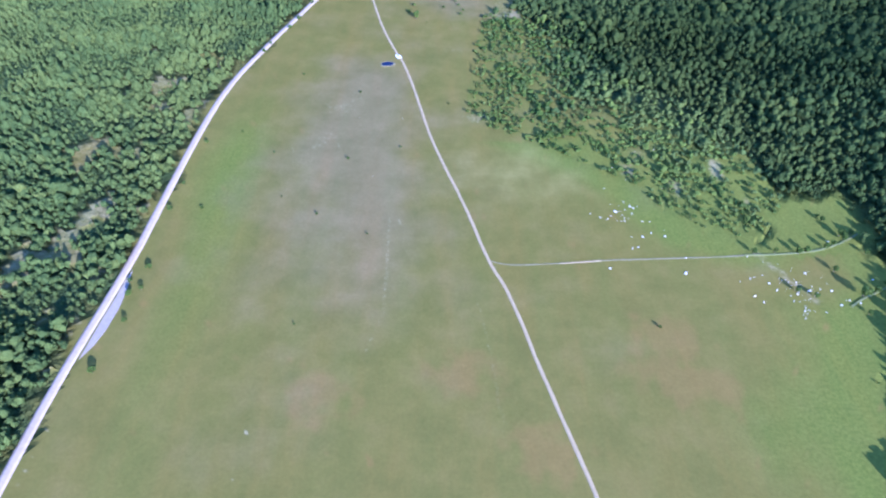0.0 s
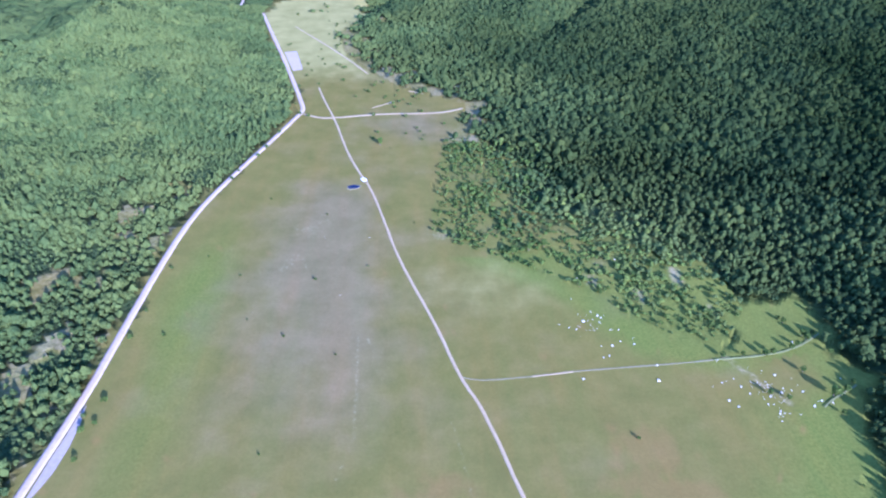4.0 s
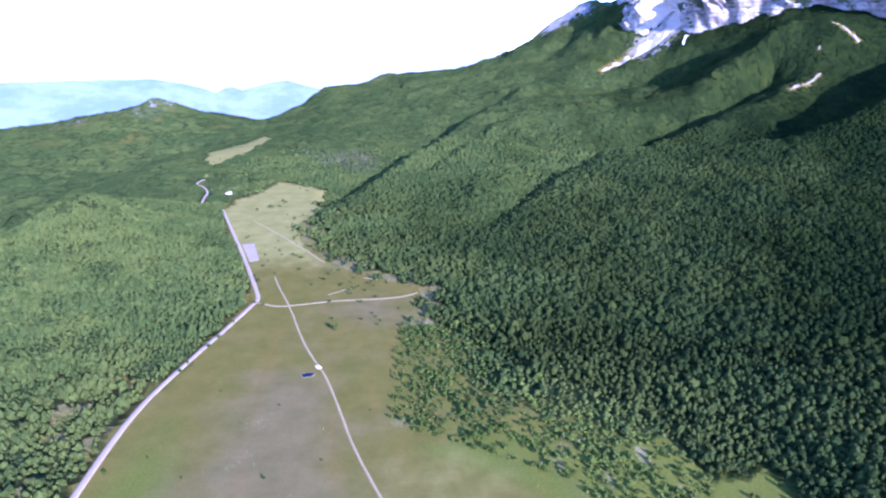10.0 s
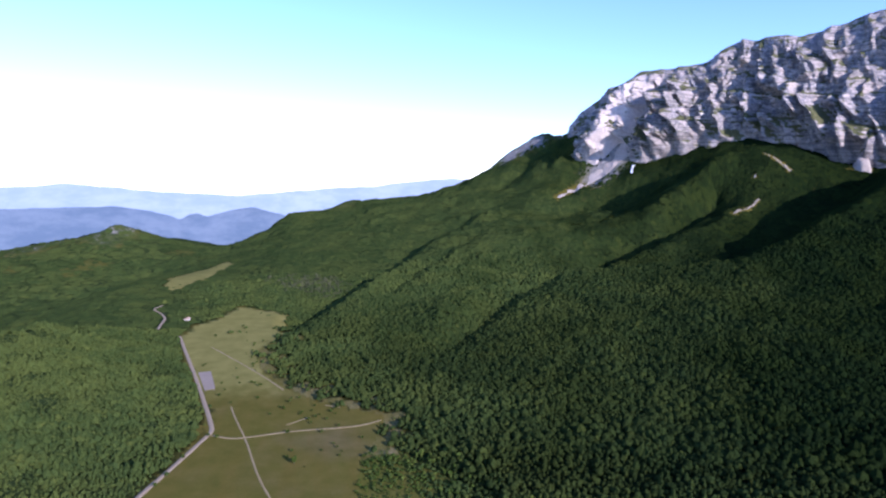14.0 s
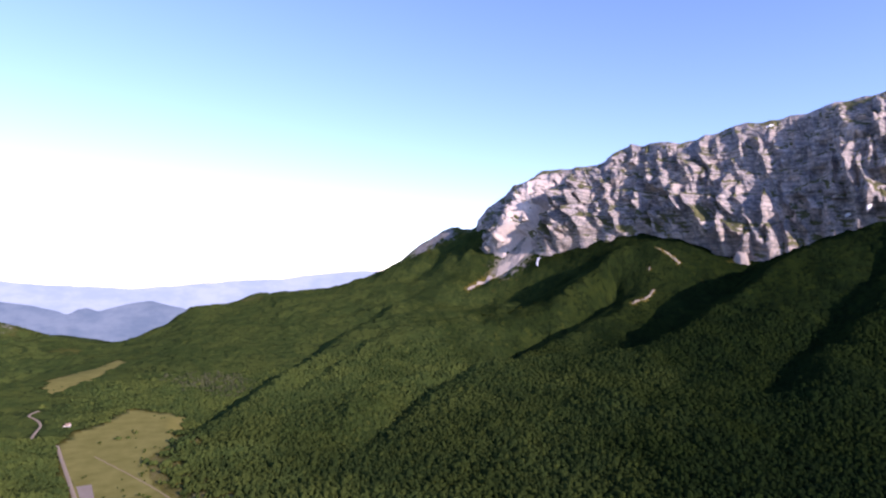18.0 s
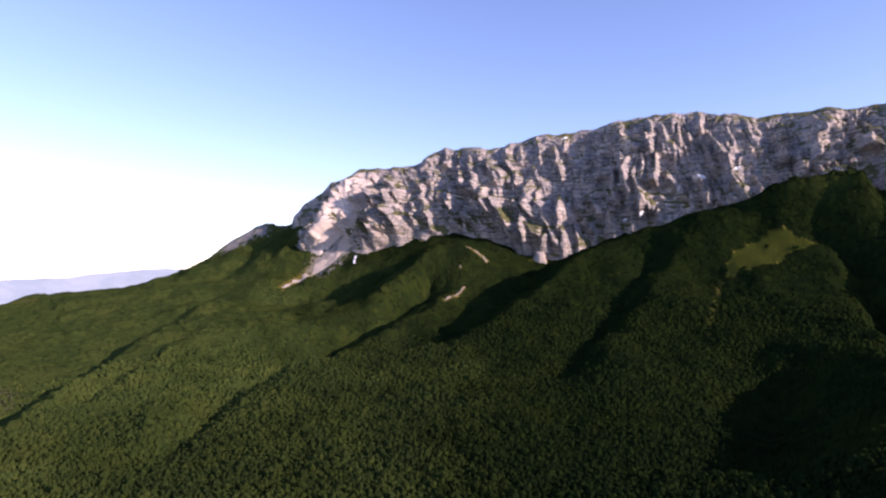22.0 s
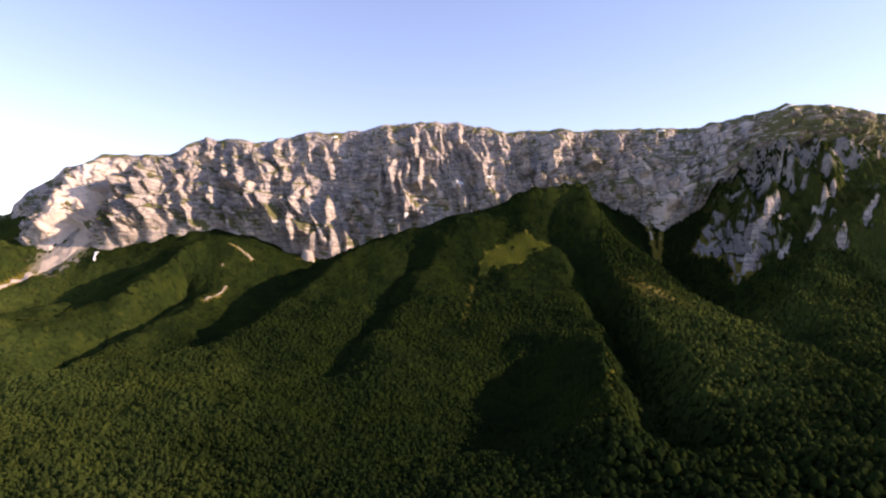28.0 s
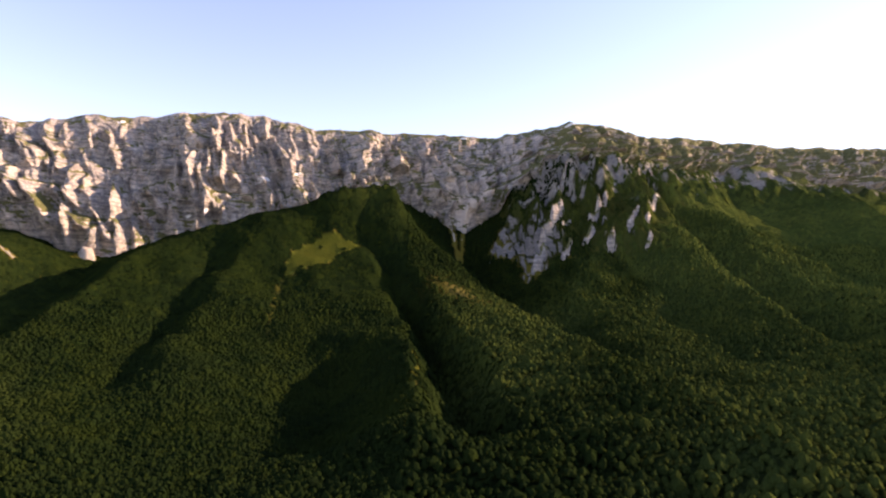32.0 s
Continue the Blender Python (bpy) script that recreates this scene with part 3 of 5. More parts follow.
def woods(x, y):
    """How closely trees stand, 0 to 1."""
    wob = 9 * fbm(x / 35, y / 35, 41, 3)
    d = off_line(x, y, FIELD + FIELD[:1])
    open_field = inside(x, y, FIELD)
    dens = smooth(-1, 15, np.where(open_field, -d, d) + wob * 1.3)
    belt = inside(x, y, SHRUB_BELT)
    patchy = smooth(-0.25, 0.35, fbm(x / 30, y / 30, 55, 3) + (off_line(x, y, EDGE_EAST) - 75) / 110)
    gaps = smooth(0.1, 0.3, fbm((x + 0.5 * y) / 26, (y - 0.5 * x) / 60, 52, 3) + 0.3 * blob(x, y, 120, 455, 70, 45, -0.6) - 0.25 * smooth(70, 20, x))
    deep = off_line(x, y, EDGE_EAST) + 34 * fbm(x / 30, y / 30, 54, 3)
    gaps = gaps * smooth(96, 50, deep)
    rim = smooth(-4, 24, d + 22 * fbm(x / 22, y / 22, 53, 3))
    dens = np.where(belt, (0.8 + 0.2 * patchy) * (1 - 0.72 * gaps) * (0.1 + 0.9 * rim), dens)
    ragged = (y > 640) & (x > -150) & (y < 1250) & ~open_field & (d < 75)
    dens = np.where(ragged, dens * (0.12 + 0.88 * smooth(-0.3, 0.3, fbm(x / 26, y / 26, 56, 3) + (d - 32) / 55)), dens)
    for poly in (MEAD, FAR_MEADOW, HIGH_MEADOW):
        dens = np.where(inside(x + 0.6 * wob, y + 0.6 * wob, poly), 0.02, dens)
    rocky = inside(x + 4 * wob, y + 4 * wob, SPUR_ROCK)
    dens = np.where(rocky, dens * smooth(-0.32, 0.0, fbm(x / 48, y / 48, 58, 3)) * 0.95, dens)
    dens = np.where(off_line(x, y, STRIP_WEST) < 8 + 0.6 * wob, 0.4, dens)
    dens = np.where(off_line(x, y, STRIP_RIDGE) < 7 + 0.8 * wob, 0.35, dens)
    dens = dens * (1 - 0.7 * blob(x, y, 1865, 420, 60, 110) - 0.6 * blob(x, y, -823, 2728, 110, 110) - 0.6 * blob(x, y, -1120, 2660, 160, 50))
    for line, w0, w1, _ in SCREES:
        dens = np.where(inside(x + 0.4 * wob, y + 0.4 * wob, band(line, w0 + 5, w1 + 5)), 0.0, dens)
    dens = dens * (1 - 0.95 * smooth(110, 50, off_line(x, y, CREST_WEST[7:]) + 30 * vnoise(x / 60, y / 60, 57)))
    for cx, cy, rr in FAR_BARE:
        dens = dens * (1 - 0.6 * smooth(0.35, 0.7, blob(x, y, cx, cy, rr, rr) + 0.35 * fbm(x / 50, y / 50, 60, 2)))
    sheer = sum(k * np.exp(-((x - cx) ** 2 + (y - cy) ** 2) / r ** 2) for cx, cy, r, k in FACES)
    dens = dens * (1 - 0.93 * smooth(0.18, 0.45, sheer + 0.12 * vnoise(x / 30, y / 30, 59)))
    # bare gaps in the western wood
    gap = smooth(0.16, 0.34, fbm(x / 24, y / 52, 77, 3)) * (x < -190) * (d < 95) * (d > 8) * (y < 560)
    dens = dens * (1 - 0.8 * gap)
    z = base_height(x, y)
    dens = dens * (1 - 0.9 * smooth(0.4, 0.8, blob(x, y, 1190, 2440, 150, 110) + 0.4 * wob / 9))
    dens = dens * (1 - smooth(560, 640, z - 170 * smooth(420, 200, y) - 200 * smooth(300, 150, np.hypot(x - 2158, y - 794)) + 60 * fbm(x / 120, y / 120, 5, 3)))
    return dens


def blob(x, y, cx, cy, rx, ry, turn=0.0):
    c, s = math.cos(turn), math.sin(turn)
    u, v = ((x - cx) * c + (y - cy) * s) / rx, (-(x - cx) * s + (y - cy) * c) / ry
    return np.exp(-(u * u + v * v))


def pale_lit_wood(x, y):
    """Where pale broadleaf wood takes over from the dark wood, west and at the meadow's rim, and where sunlit or hazy
    slopes are painted paler.
    """
    wob = fbm(x / 160, y / 160, 88, 3)
    west = smooth(0.16, -0.2, x / np.hypot(x, y) + 0.16 * wob)
    rim = 0.6 * smooth(270, 50, off_line(x, y, EDGE_EAST) - 60 * wob) + 0.4 * inside(x, y, SHRUB_BELT)
    r, a = np.hypot(x, y), np.degrees(np.arctan2(x, y))
    # sunlit and hazy slopes brightened in leaf colour, by heading and distance
    mid = 0.31 * smooth(46, 10, a + 7 * wob) + 0.14 * smooth(43, 33, a + 5 * wob) * smooth(22, 28, a) * smooth(1700, 1300, r) + 0.55 * smooth(36, 10, a + 7 * wob) * smooth(900, 1500, r) + 0.4 * smooth(80, 95, a + 6 * wob) * smooth(1000, 1900, r) + 0.45 * smooth(86, 96, a + 6 * wob) * smooth(1800, 2350, r) + 0.45 * smooth(88, 104, a + 8 * wob) * smooth(1900, 1100, r) + 0.4 * smooth(73, 79, a) * smooth(92, 84, a) * smooth(850, 1100, r) * smooth(2150, 1900, r)
    return np.clip(np.maximum(np.maximum(west, rim), mid) + 0.22 * blob(x, y, 1330, 1760, 170, 130) + 0.3 * blob(x, y, 2130, 840, 70, 90), 0, 1)


# ============ ground: one sheet to the horizon ============
def make_ground():
    az = np.radians(np.concatenate([np.arange(-80, 77, 0.25), np.arange(77, 94, 0.125), np.arange(94, 122, 0.25), np.arange(122, 280, 2.0)]))
    r = np.concatenate([np.array([0.01, 30, 60, 90]), np.geomspace(110, 1600, 165), np.linspace(1613, 2150, 40), np.linspace(2157, 2700, 78), np.linspace(2714, 3300, 42), np.geomspace(3400, 4980, 14)])
    A, Rr = np.meshgrid(az, r)
    X, Y = Rr * np.sin(A), Rr * np.cos(A)
    Z = height(X, Y)
    verts = np.stack([X, Y, Z], -1).reshape(-1, 3)
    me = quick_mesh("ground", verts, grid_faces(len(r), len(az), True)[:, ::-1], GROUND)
    x, y = verts[:, 0], verts[:, 1]
    zb = base_height(x, y)
    n = fbm(x / 60, y / 60, 21, 3)
    spur = off_line(x, y, SPUR_ROCK + SPUR_ROCK[:1]) * np.where(inside(x, y, SPUR_ROCK), 1, -1)
    layers = {
        "pale_lit_wood": np.maximum(pale_lit_wood(x, y), 0.55 * smooth(-40, 20, spur)),
        "sheer": 1.25 * smooth(120, 60, off_line(x, y, CREST_WEST[7:]) + 40 * n) + np.clip(sum(k * np.exp(-((x - cx) ** 2 + (y - cy) ** 2) / r ** 2) for cx, cy, r, k in FACES), 0, 1),
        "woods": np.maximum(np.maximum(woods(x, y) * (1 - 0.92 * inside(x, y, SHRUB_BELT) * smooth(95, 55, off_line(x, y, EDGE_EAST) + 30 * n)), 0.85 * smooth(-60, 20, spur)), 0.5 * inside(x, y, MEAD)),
        "lush": sum(0.2 * blob(x, y, cx, cy, 40, 34) for cx, cy in GREEN_SPOTS) + 0.42 * blob(x, y, 255, 110, 95, 150) + 0.25 * blob(x, y, 120, 330, 90, 60) + 0.5 * smooth(40, 5, off_line(x, y, EDGE_EAST)) * (y < 420) + 0.35 * inside(x, y, SHRUB_BELT) + 0.8 * inside(x, y, [(236, 290), (250, 350), (300, 355), (300, 300)]) + 1.1 * inside(x, y, MEAD) + 0.3 * (off_line(x, y, STRIP_WEST) < 14) + 0.5 * (off_line(x, y, STRIP_RIDGE) < 9) + 0.4 * blob(x, y, -160, 300, 30, 250),
        "heath": 0.6 * blob(x, y, 1865, 420, 60, 110) + blob(x, y, -75, 455, 55, 120) + 0.7 * blob(x, y, 10, 690, 70, 60) + 0.5 * blob(x, y, -60, 300, 90, 120) + 0.2 * blob(x, y, -60, 900, 90, 160) + 0.25 * n,
        "straw": 0.8 * smooth(760, 1000, y) * inside(x, y, FIELD) + 0.9 * inside(x, y, HIGH_MEADOW) + 0.9 * inside(x, y, FAR_MEADOW) + 0.35 * blob(x, y, 60, 380, 70, 50),
        "bare": 0.34 * (off_line(x, y, EDGE_EAST) < 60) * (y > 640) * (y < 1250) * (woods(x, y) < 0.45) * ~inside(x, y, FIELD) + 0.42 * smooth(9, 2, off_line(x, y, [(213, 292), (224, 273), (236, 252)]) + 5 * n) + 0.4 * blob(x, y, 176, 361, 9, 14) + 0.4 * blob(x, y, 211, 384, 7, 20) + 0.35 * blob(x, y, 224, 341, 8, 10) + 0.35 * blob(x, y, 143, 382, 8, 12) + 0.27 * blob(x, y, -82, 470, 25, 40) + 0.14 * blob(x, y, -25, 300, 14, 60) + 0.17 * inside(x, y, SHRUB_BELT) * smooth(0.5, 0.2, woods(x, y)) * smooth(10, 40, off_line(x, y, EDGE_EAST)) + 0.3 * blob(x, y, 30, 452, 14, 9) + 0.36 * (x < -208) * (y < 600) * (y > 0) * (woods(x, y) < 0.6) * (off_line(x, y, ROAD) > 8) + 0.1 * n + sum(0.22 * smooth(3.5, 0.5, off_line(x, y, q) + 1.5 * n) for q in OLD_TRACKS) + sum(0.17 * smooth(0.45, 0.8, blob(x, y, cx, cy, 13, 11) + 0.5 * fbm(x / 9, y / 9, 22, 3)) for cx, cy in PALE_SPOTS),
        "rusty": np.clip(sum(smooth(0.35, 0.9, blob(x, y, cx, cy, 24, 20) + 0.45 * fbm(x / 14, y / 14, 24, 3)) for cx, cy in RUSTY_SPOTS), 0, 1) * inside(x, y, FIELD),
        "rock": 0.2 * smooth(-45, 25, spur + 60 * n) + smooth(80, 240, np.hypot(x - 2158, y - 794)) * smooth(560, 680, zb - 70 * smooth(300, -100, y) + 70 * n) * 0.9 + 0.85 * smooth(115, 40, off_line(x, y, CREST_WEST[7:])) + sum(0.36 * blob(x, y, cx, cy, rr, rr) for cx, cy, rr in FAR_BARE) + 0.75 * blob(x, y, 1190, 2430, 150, 110) + 0.45 * blob(x, y, -823, 2728, 130, 120) + 0.5 * blob(x, y, -1120, 2660, 200, 60) + 0.5 * blob(x, y, 119, 3097, 110, 60),
    }
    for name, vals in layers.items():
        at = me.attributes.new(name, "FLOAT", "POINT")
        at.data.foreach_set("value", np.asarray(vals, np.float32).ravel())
    return lay_on(new("ground", me), "structure", "valley meadow rising into wooded mountain slopes", "ground")


make_ground()


# ============ the cliff: ribbed limestone wall under the crest ============
def along(line, n):
    p = np.array(line, float)
    s = np.concatenate([[0], np.cumsum(np.hypot(np.diff(p[:, 0]), np.diff(p[:, 1])))])
    q = np.linspace(0, s[-1], n)
    return np.stack([np.interp(q, s, p[:, k]) for k in range(3)], -1), q


def by_heading(line, az):
    p = np.array(line, float)
    a = np.degrees(np.arctan2(p[:, 0], p[:, 1]))
    return np.stack([np.interp(az, a, p[:, k]) for k in range(3)], -1)


def make_cliff():
    az = np.arange(20.5, 117.5, 0.078)
    crest = by_heading(CREST_WEST[6:] + CREST_MID[1:] + CREST_EAST[1:], az)
    foot = by_heading(FOOT_WEST + FOOT_EAST[1:], az)
    s = np.concatenate([[0], np.cumsum(np.hypot(np.diff(crest[:, 0]), np.diff(crest[:, 1])))])
    crest[:, 2] += 9 * ridged(s / 170, s * 0, 4, 2) - 6
    rows = 236
    v = np.linspace(-0.3, 1.0, rows)[:, None]
    run = np.where(v < 0, v * 0.3, v * 0.72 + 0.28 * np.clip(v, 0, 1) ** 2.2)
    X = foot[None, :, 0] + (crest[None, :, 0] - foot[None, :, 0]) * run
    Y = foot[None, :, 1] + (crest[None, :, 1] - foot[None, :, 1]) * run
    tall = (crest[:, 2] - foot[:, 2])[None]
    Z = foot[None, :, 2] + tall * v
    S, V = np.broadcast_to(s[None], X.shape), Z
    warp = 30 * fbm(S / 150, V / 260, 8, 3)
    q = S + warp + 0.16 * V
    ribs = ridged(q / 300, V / 1300, 31, 2, 0.4)
    wave = 0.06 * fbm(S / 330, S * 0, 14, 3)
    face_v = np.broadcast_to(v, X.shape)

    # tiers of pointed towers that stand on one another, each with a ledge at its head
    def towers(pitch, head, high, lean, seed):
        u = (q + lean * V) / pitch + 0.37 * seed
        best = 0
        for d in (-1, 0, 1):
            n = np.floor(u) + d
            r1, r2, r3 = (_hash(n, n * 0, seed + e) for e in (1, 2, 3))
            drop = (head + wave + (r2 - 0.5) * 0.9 * high - face_v) / (high * (0.7 + 0.6 * r3))
            half = (0.1 + 0.42 * np.clip(drop, 0, 1)) * (0.7 + 0.6 * r1)
            p = np.clip(1 - np.abs(u - n - 0.5 - 0.7 * (r1 - 0.5)) / half, 0, 1)
            best = np.maximum(best, p * smooth(-0.03, 0.12, drop) * smooth(1.3, 0.95, drop) * (0.45 + r3))
        return best
    tiers = 52 * towers(74, 0.24, 0.24, -0.2, 3) + 46 * towers(88, 0.42, 0.22, 0.35, 7) + 50 * towers(66, 0.6, 0.22, -0.1, 11) + 46 * towers(96, 0.78, 0.22, 0.3, 19) + 38 * towers(80, 0.98, 0.22, 0.0, 5)
    tiers = tiers + 17 * towers(30, 0.35, 0.14, 0.2, 23) + 17 * towers(34, 0.54, 0.14, -0.2, 29) + 17 * towers(28, 0.72, 0.14, 0.1, 37) + 15 * towers(32, 0.9, 0.14, 0.0, 41)
    back = sum(30 * (smooth(h - 0.012, h + 0.014, face_v - wave) - face_v) for h in (0.24, 0.42, 0.6, 0.78))
    beds = (V + 0.05 * S + 7 * fbm(S / 210, V / 300, 14, 3)) / 17
    k2 = beds - np.floor(beds)
    grain = ridged(q / 19, V / 60, 47, 2, 0.5)
    taper = smooth(19.5, 26.5, az)[None]
    env = smooth(-0.15, 0.2, v) * (0.4 + 0.6 * smooth(1.0, 0.9, v)) * np.clip(tall / 350, 0.15, 1.0) * (0.12 + 0.88 * taper)
    # the smooth pale buttress, the ravine behind it and the chute that runs out of it
    off = az[None] - 25.4 - 3.2 * v
    face = np.exp(-(off / np.where(off < 0, 1.3, 1.9)) ** 2) * smooth(1.0, 0.85, v)
    ravine = np.exp(-((az[None] - 27.4 - 4.0 * v) / 0.6) ** 2) * smooth(0.95, 0.75, v) * smooth(-0.2, 0.15, v)
    pale = np.clip(1.1 * np.exp(-((az[None] - 26.0 - 3.4 * v) / 1.35) ** 2) + 0.9 * ravine - 0.35 * smooth(0.2, 0.6, fbm(S / 60, V / 120, 29, 3)), 0, 1) * smooth(1.0, 0.88, v)
    env = env * (1 - 0.75 * pale)
    ledge = 0.6 * smooth(0.42, 0.56, fbm(S / 34, V / 15, 39, 2)) * smooth(0.95, 0.8, v)
    out = -30 + 50 * smooth(18.8, 22.5, az)[None] + env * (62 * ribs + 1.05 * tiers - back + 9 * grain + 9 * (smooth(0.0, 0.75, k2) - k2)) + 85 * face * smooth(-0.1, 0.3, v) - 30 * ravine
    out = out + 26 * smooth(0.3, -0.12, v) * smooth(-0.4, 0.5, fbm(S / 110, V / 200, 27, 3)) * taper
    out = out - 130 * smooth(24.0, 20.5, az)[None]
    nx, ny = -0.86, -0.5
    X, Y = X + nx * out, Y + ny * out
    Z = Z + env * 5 * fbm(S / 60, V / 60, 70, 3)
    Z = Z - 60 * smooth(22.2, 20.5, az)[None]
    # the back of the crest
    X = np.concatenate([X, X[-1:] + 60, X[-1:] + 170]); Y = np.concatenate([Y, Y[-1:] + 40, Y[-1:] + 110]); Z = np.concatenate([Z, Z[-1:] - 8, Z[-1:] - 120])
    verts = np.stack([X, Y, Z], -1).reshape(-1, 3)
    for a0, v0, wa, wv in ((86.3, 0.9, 0.75, 0.035), (89.6, 0.95, 0.6, 0.03), (91.2, 0.94, 0.5, 0.03), (84.2, 0.93, 0.3, 0.02), (76.8, 0.955, 0.55, 0.02), (59.0, 0.36, 0.8, 0.03), (61.8, 0.42, 0.4, 0.03), (52.9, 0.1, 0.35, 0.022), (54.4, 0.1, 0.3, 0.022), (47.6, 0.955, 0.45, 0.018), (37.5, 0.95, 0.35, 0.015)):
        j0, j1 = np.searchsorted(az, (a0 - wa * 1.2, a0 + wa * 1.2))
        i0, i1 = np.searchsorted(v[:, 0], (v0 - wv * 1.3, v0 + wv * 1.3))
        px, py, pz = (np.array(q[i0:i1, j0:j1]) for q in (X, Y, Z))
        out_by = 3.0 - 9.0 * (((az[None, j0:j1] - a0) / wa) ** 2 + ((v[i0:i1] - v0 - 0.5 * wv * np.sin((az[None, j0:j1] - a0) / wa)) / wv) ** 2) + 2.5 * fbm(px / 14, pz / 14, 49, 2)
        ob = new("snow_patch", quick_mesh("snow_patch", np.stack([px - 0.8 * out_by, py - 0.47 * out_by, pz + 0.4 * out_by], -1).reshape(-1, 3), grid_faces(i1 - i0, j1 - j0), SNOW))
        tagged(ob, "small patch of old snow on a cliff ledge", "snow", "old snow on the mountain")
    me = quick_mesh("cliff", verts, grid_faces(rows + 2, len(az)), ROCK)
    turf = 0.5 * smooth(0.32, 0.0, v - 0.25 * fbm(S / 70, V / 60, 37, 3)) + 0.4 * smooth(25.5, 21.0, az)[None] * smooth(0.8, 0.2, v) + 0.4 * smooth(82, 90, az)[None] + 0.55 * smooth(83.5, 87, az)[None] * smooth(99, 95, az)[None] * smooth(0.85, 0.5, v - 0.3 * fbm(S / 60, V / 90, 38, 3)) + 0.1 * smooth(60, 66, az)[None] + 0.22 * smooth(0.1, 0.4, fbm(S / 90, V / 40, 43, 3)) + 0 * v
    turf = np.concatenate([turf, turf[-1:], turf[-1:]])
    me.attributes.new("turf", "FLOAT", "POINT").data.foreach_set("value", turf.astype(np.float32).ravel())
    chutes = sum(np.exp(-((az[None] - 76.6 - k * np.clip(v, 0, 1) - 0.25 * vnoise(V / 40, V * 0 + k, 36)) / 0.26) ** 2) for k in (-6.5, -3.2, 0.6, 3.0, 5.8))
    pale = np.maximum(np.maximum(pale, ledge), 0.95 * chutes * smooth(0.6, 0.4, v))
    pale = np.concatenate([pale, pale[-1:], pale[-1:]])
    me.attributes.new("pale", "FLOAT", "POINT").data.foreach_set("value", pale.astype(np.float32).ravel())
    return lay_on(new("cliff", me), "structure", "ribbed grey limestone cliff with grassy ledges", "cliff")


make_cliff()


# ============ far ranges with haze painted into their glow ===
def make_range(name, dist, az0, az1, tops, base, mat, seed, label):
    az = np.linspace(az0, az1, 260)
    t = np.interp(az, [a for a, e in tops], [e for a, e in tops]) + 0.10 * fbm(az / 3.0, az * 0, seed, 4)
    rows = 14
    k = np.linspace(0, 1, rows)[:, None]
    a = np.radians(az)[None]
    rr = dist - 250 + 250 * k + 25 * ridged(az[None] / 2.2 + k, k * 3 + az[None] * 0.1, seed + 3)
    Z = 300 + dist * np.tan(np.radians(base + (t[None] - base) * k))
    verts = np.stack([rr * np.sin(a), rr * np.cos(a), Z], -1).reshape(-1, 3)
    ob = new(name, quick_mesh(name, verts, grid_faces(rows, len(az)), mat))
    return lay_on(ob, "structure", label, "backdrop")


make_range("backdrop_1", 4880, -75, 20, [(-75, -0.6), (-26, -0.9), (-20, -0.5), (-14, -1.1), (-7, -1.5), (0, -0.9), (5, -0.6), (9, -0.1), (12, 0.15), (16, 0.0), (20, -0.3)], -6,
           distance_material("farthest_range_painted_haze", (0.69, 0.74, 0.745), (0.87, 0.885, 0.87), 0.53), 5, "mountain range with pale blue haze painted on")
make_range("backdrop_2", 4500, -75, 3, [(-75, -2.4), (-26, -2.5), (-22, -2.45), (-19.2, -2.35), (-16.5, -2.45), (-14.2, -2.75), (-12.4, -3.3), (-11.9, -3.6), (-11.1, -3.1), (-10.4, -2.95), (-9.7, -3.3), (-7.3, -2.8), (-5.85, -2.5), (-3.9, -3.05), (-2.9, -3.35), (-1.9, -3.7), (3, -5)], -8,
           distance_material("nearer_range_painted_haze", (0.33, 0.385, 0.42), (0.5, 0.535, 0.54), 0.42), 9, "wooded hills with blue haze painted on")


# ============ roads and tracks ============
def curve_points(line, step=4.0):
    p = np.array(line, float)
    for _ in range(2):
        p = np.concatenate([p[:1], np.stack([p[:-1] * 0.75 + p[1:] * 0.25, p[:-1] * 0.25 + p[1:] * 0.75], 1).reshape(-1, 2), p[-1:]])
    s = np.concatenate([[0], np.cumsum(np.hypot(*np.diff(p, axis=0).T))])
    n = max(3, int(s[-1] / step))
    u = np.linspace(0, s[-1], n)
    return np.stack([np.interp(u, s, p[:, 0]), np.interp(u, s, p[:, 1])], -1)


def ribbon(name, line, width, mat, label, category, thick=0.25, wobble=0.15, seed=0):
    c = curve_points(line)
    d = np.gradient(c, axis=0)
    d /= np.hypot(d[:, 0], d[:, 1])[:, None] + 1e-9
    nrm = np.stack([d[:, 1], -d[:, 0]], -1)
    u = np.arange(len(c)) * 0.4
    wl, wr = [width / 2 * (1 + wobble * fbm(u / 2.0, u * 0 + k, seed + k, 3)) for k in (1, 2)]
    offs = [-wl - 0.35, -wl, -wl * 0.3, wr * 0.3, wr, wr + 0.35]
    lift = [-0.3, thick, thick + 0.04, thick + 0.04, thick, -0.3]
    rows = []
    for o, h in zip(offs, lift):
        xy = c + nrm * np.asarray(o)[:, None]
        rows.append(np.concatenate([xy, (height(c[:, 0], c[:, 1]) + h)[:, None]], 1))
    verts = np.concatenate(rows)
    me = quick_mesh(name, verts, grid_faces(6, len(c))[:, ::-1], mat)
    return lay_on(new(name, me), "structure", label, category)


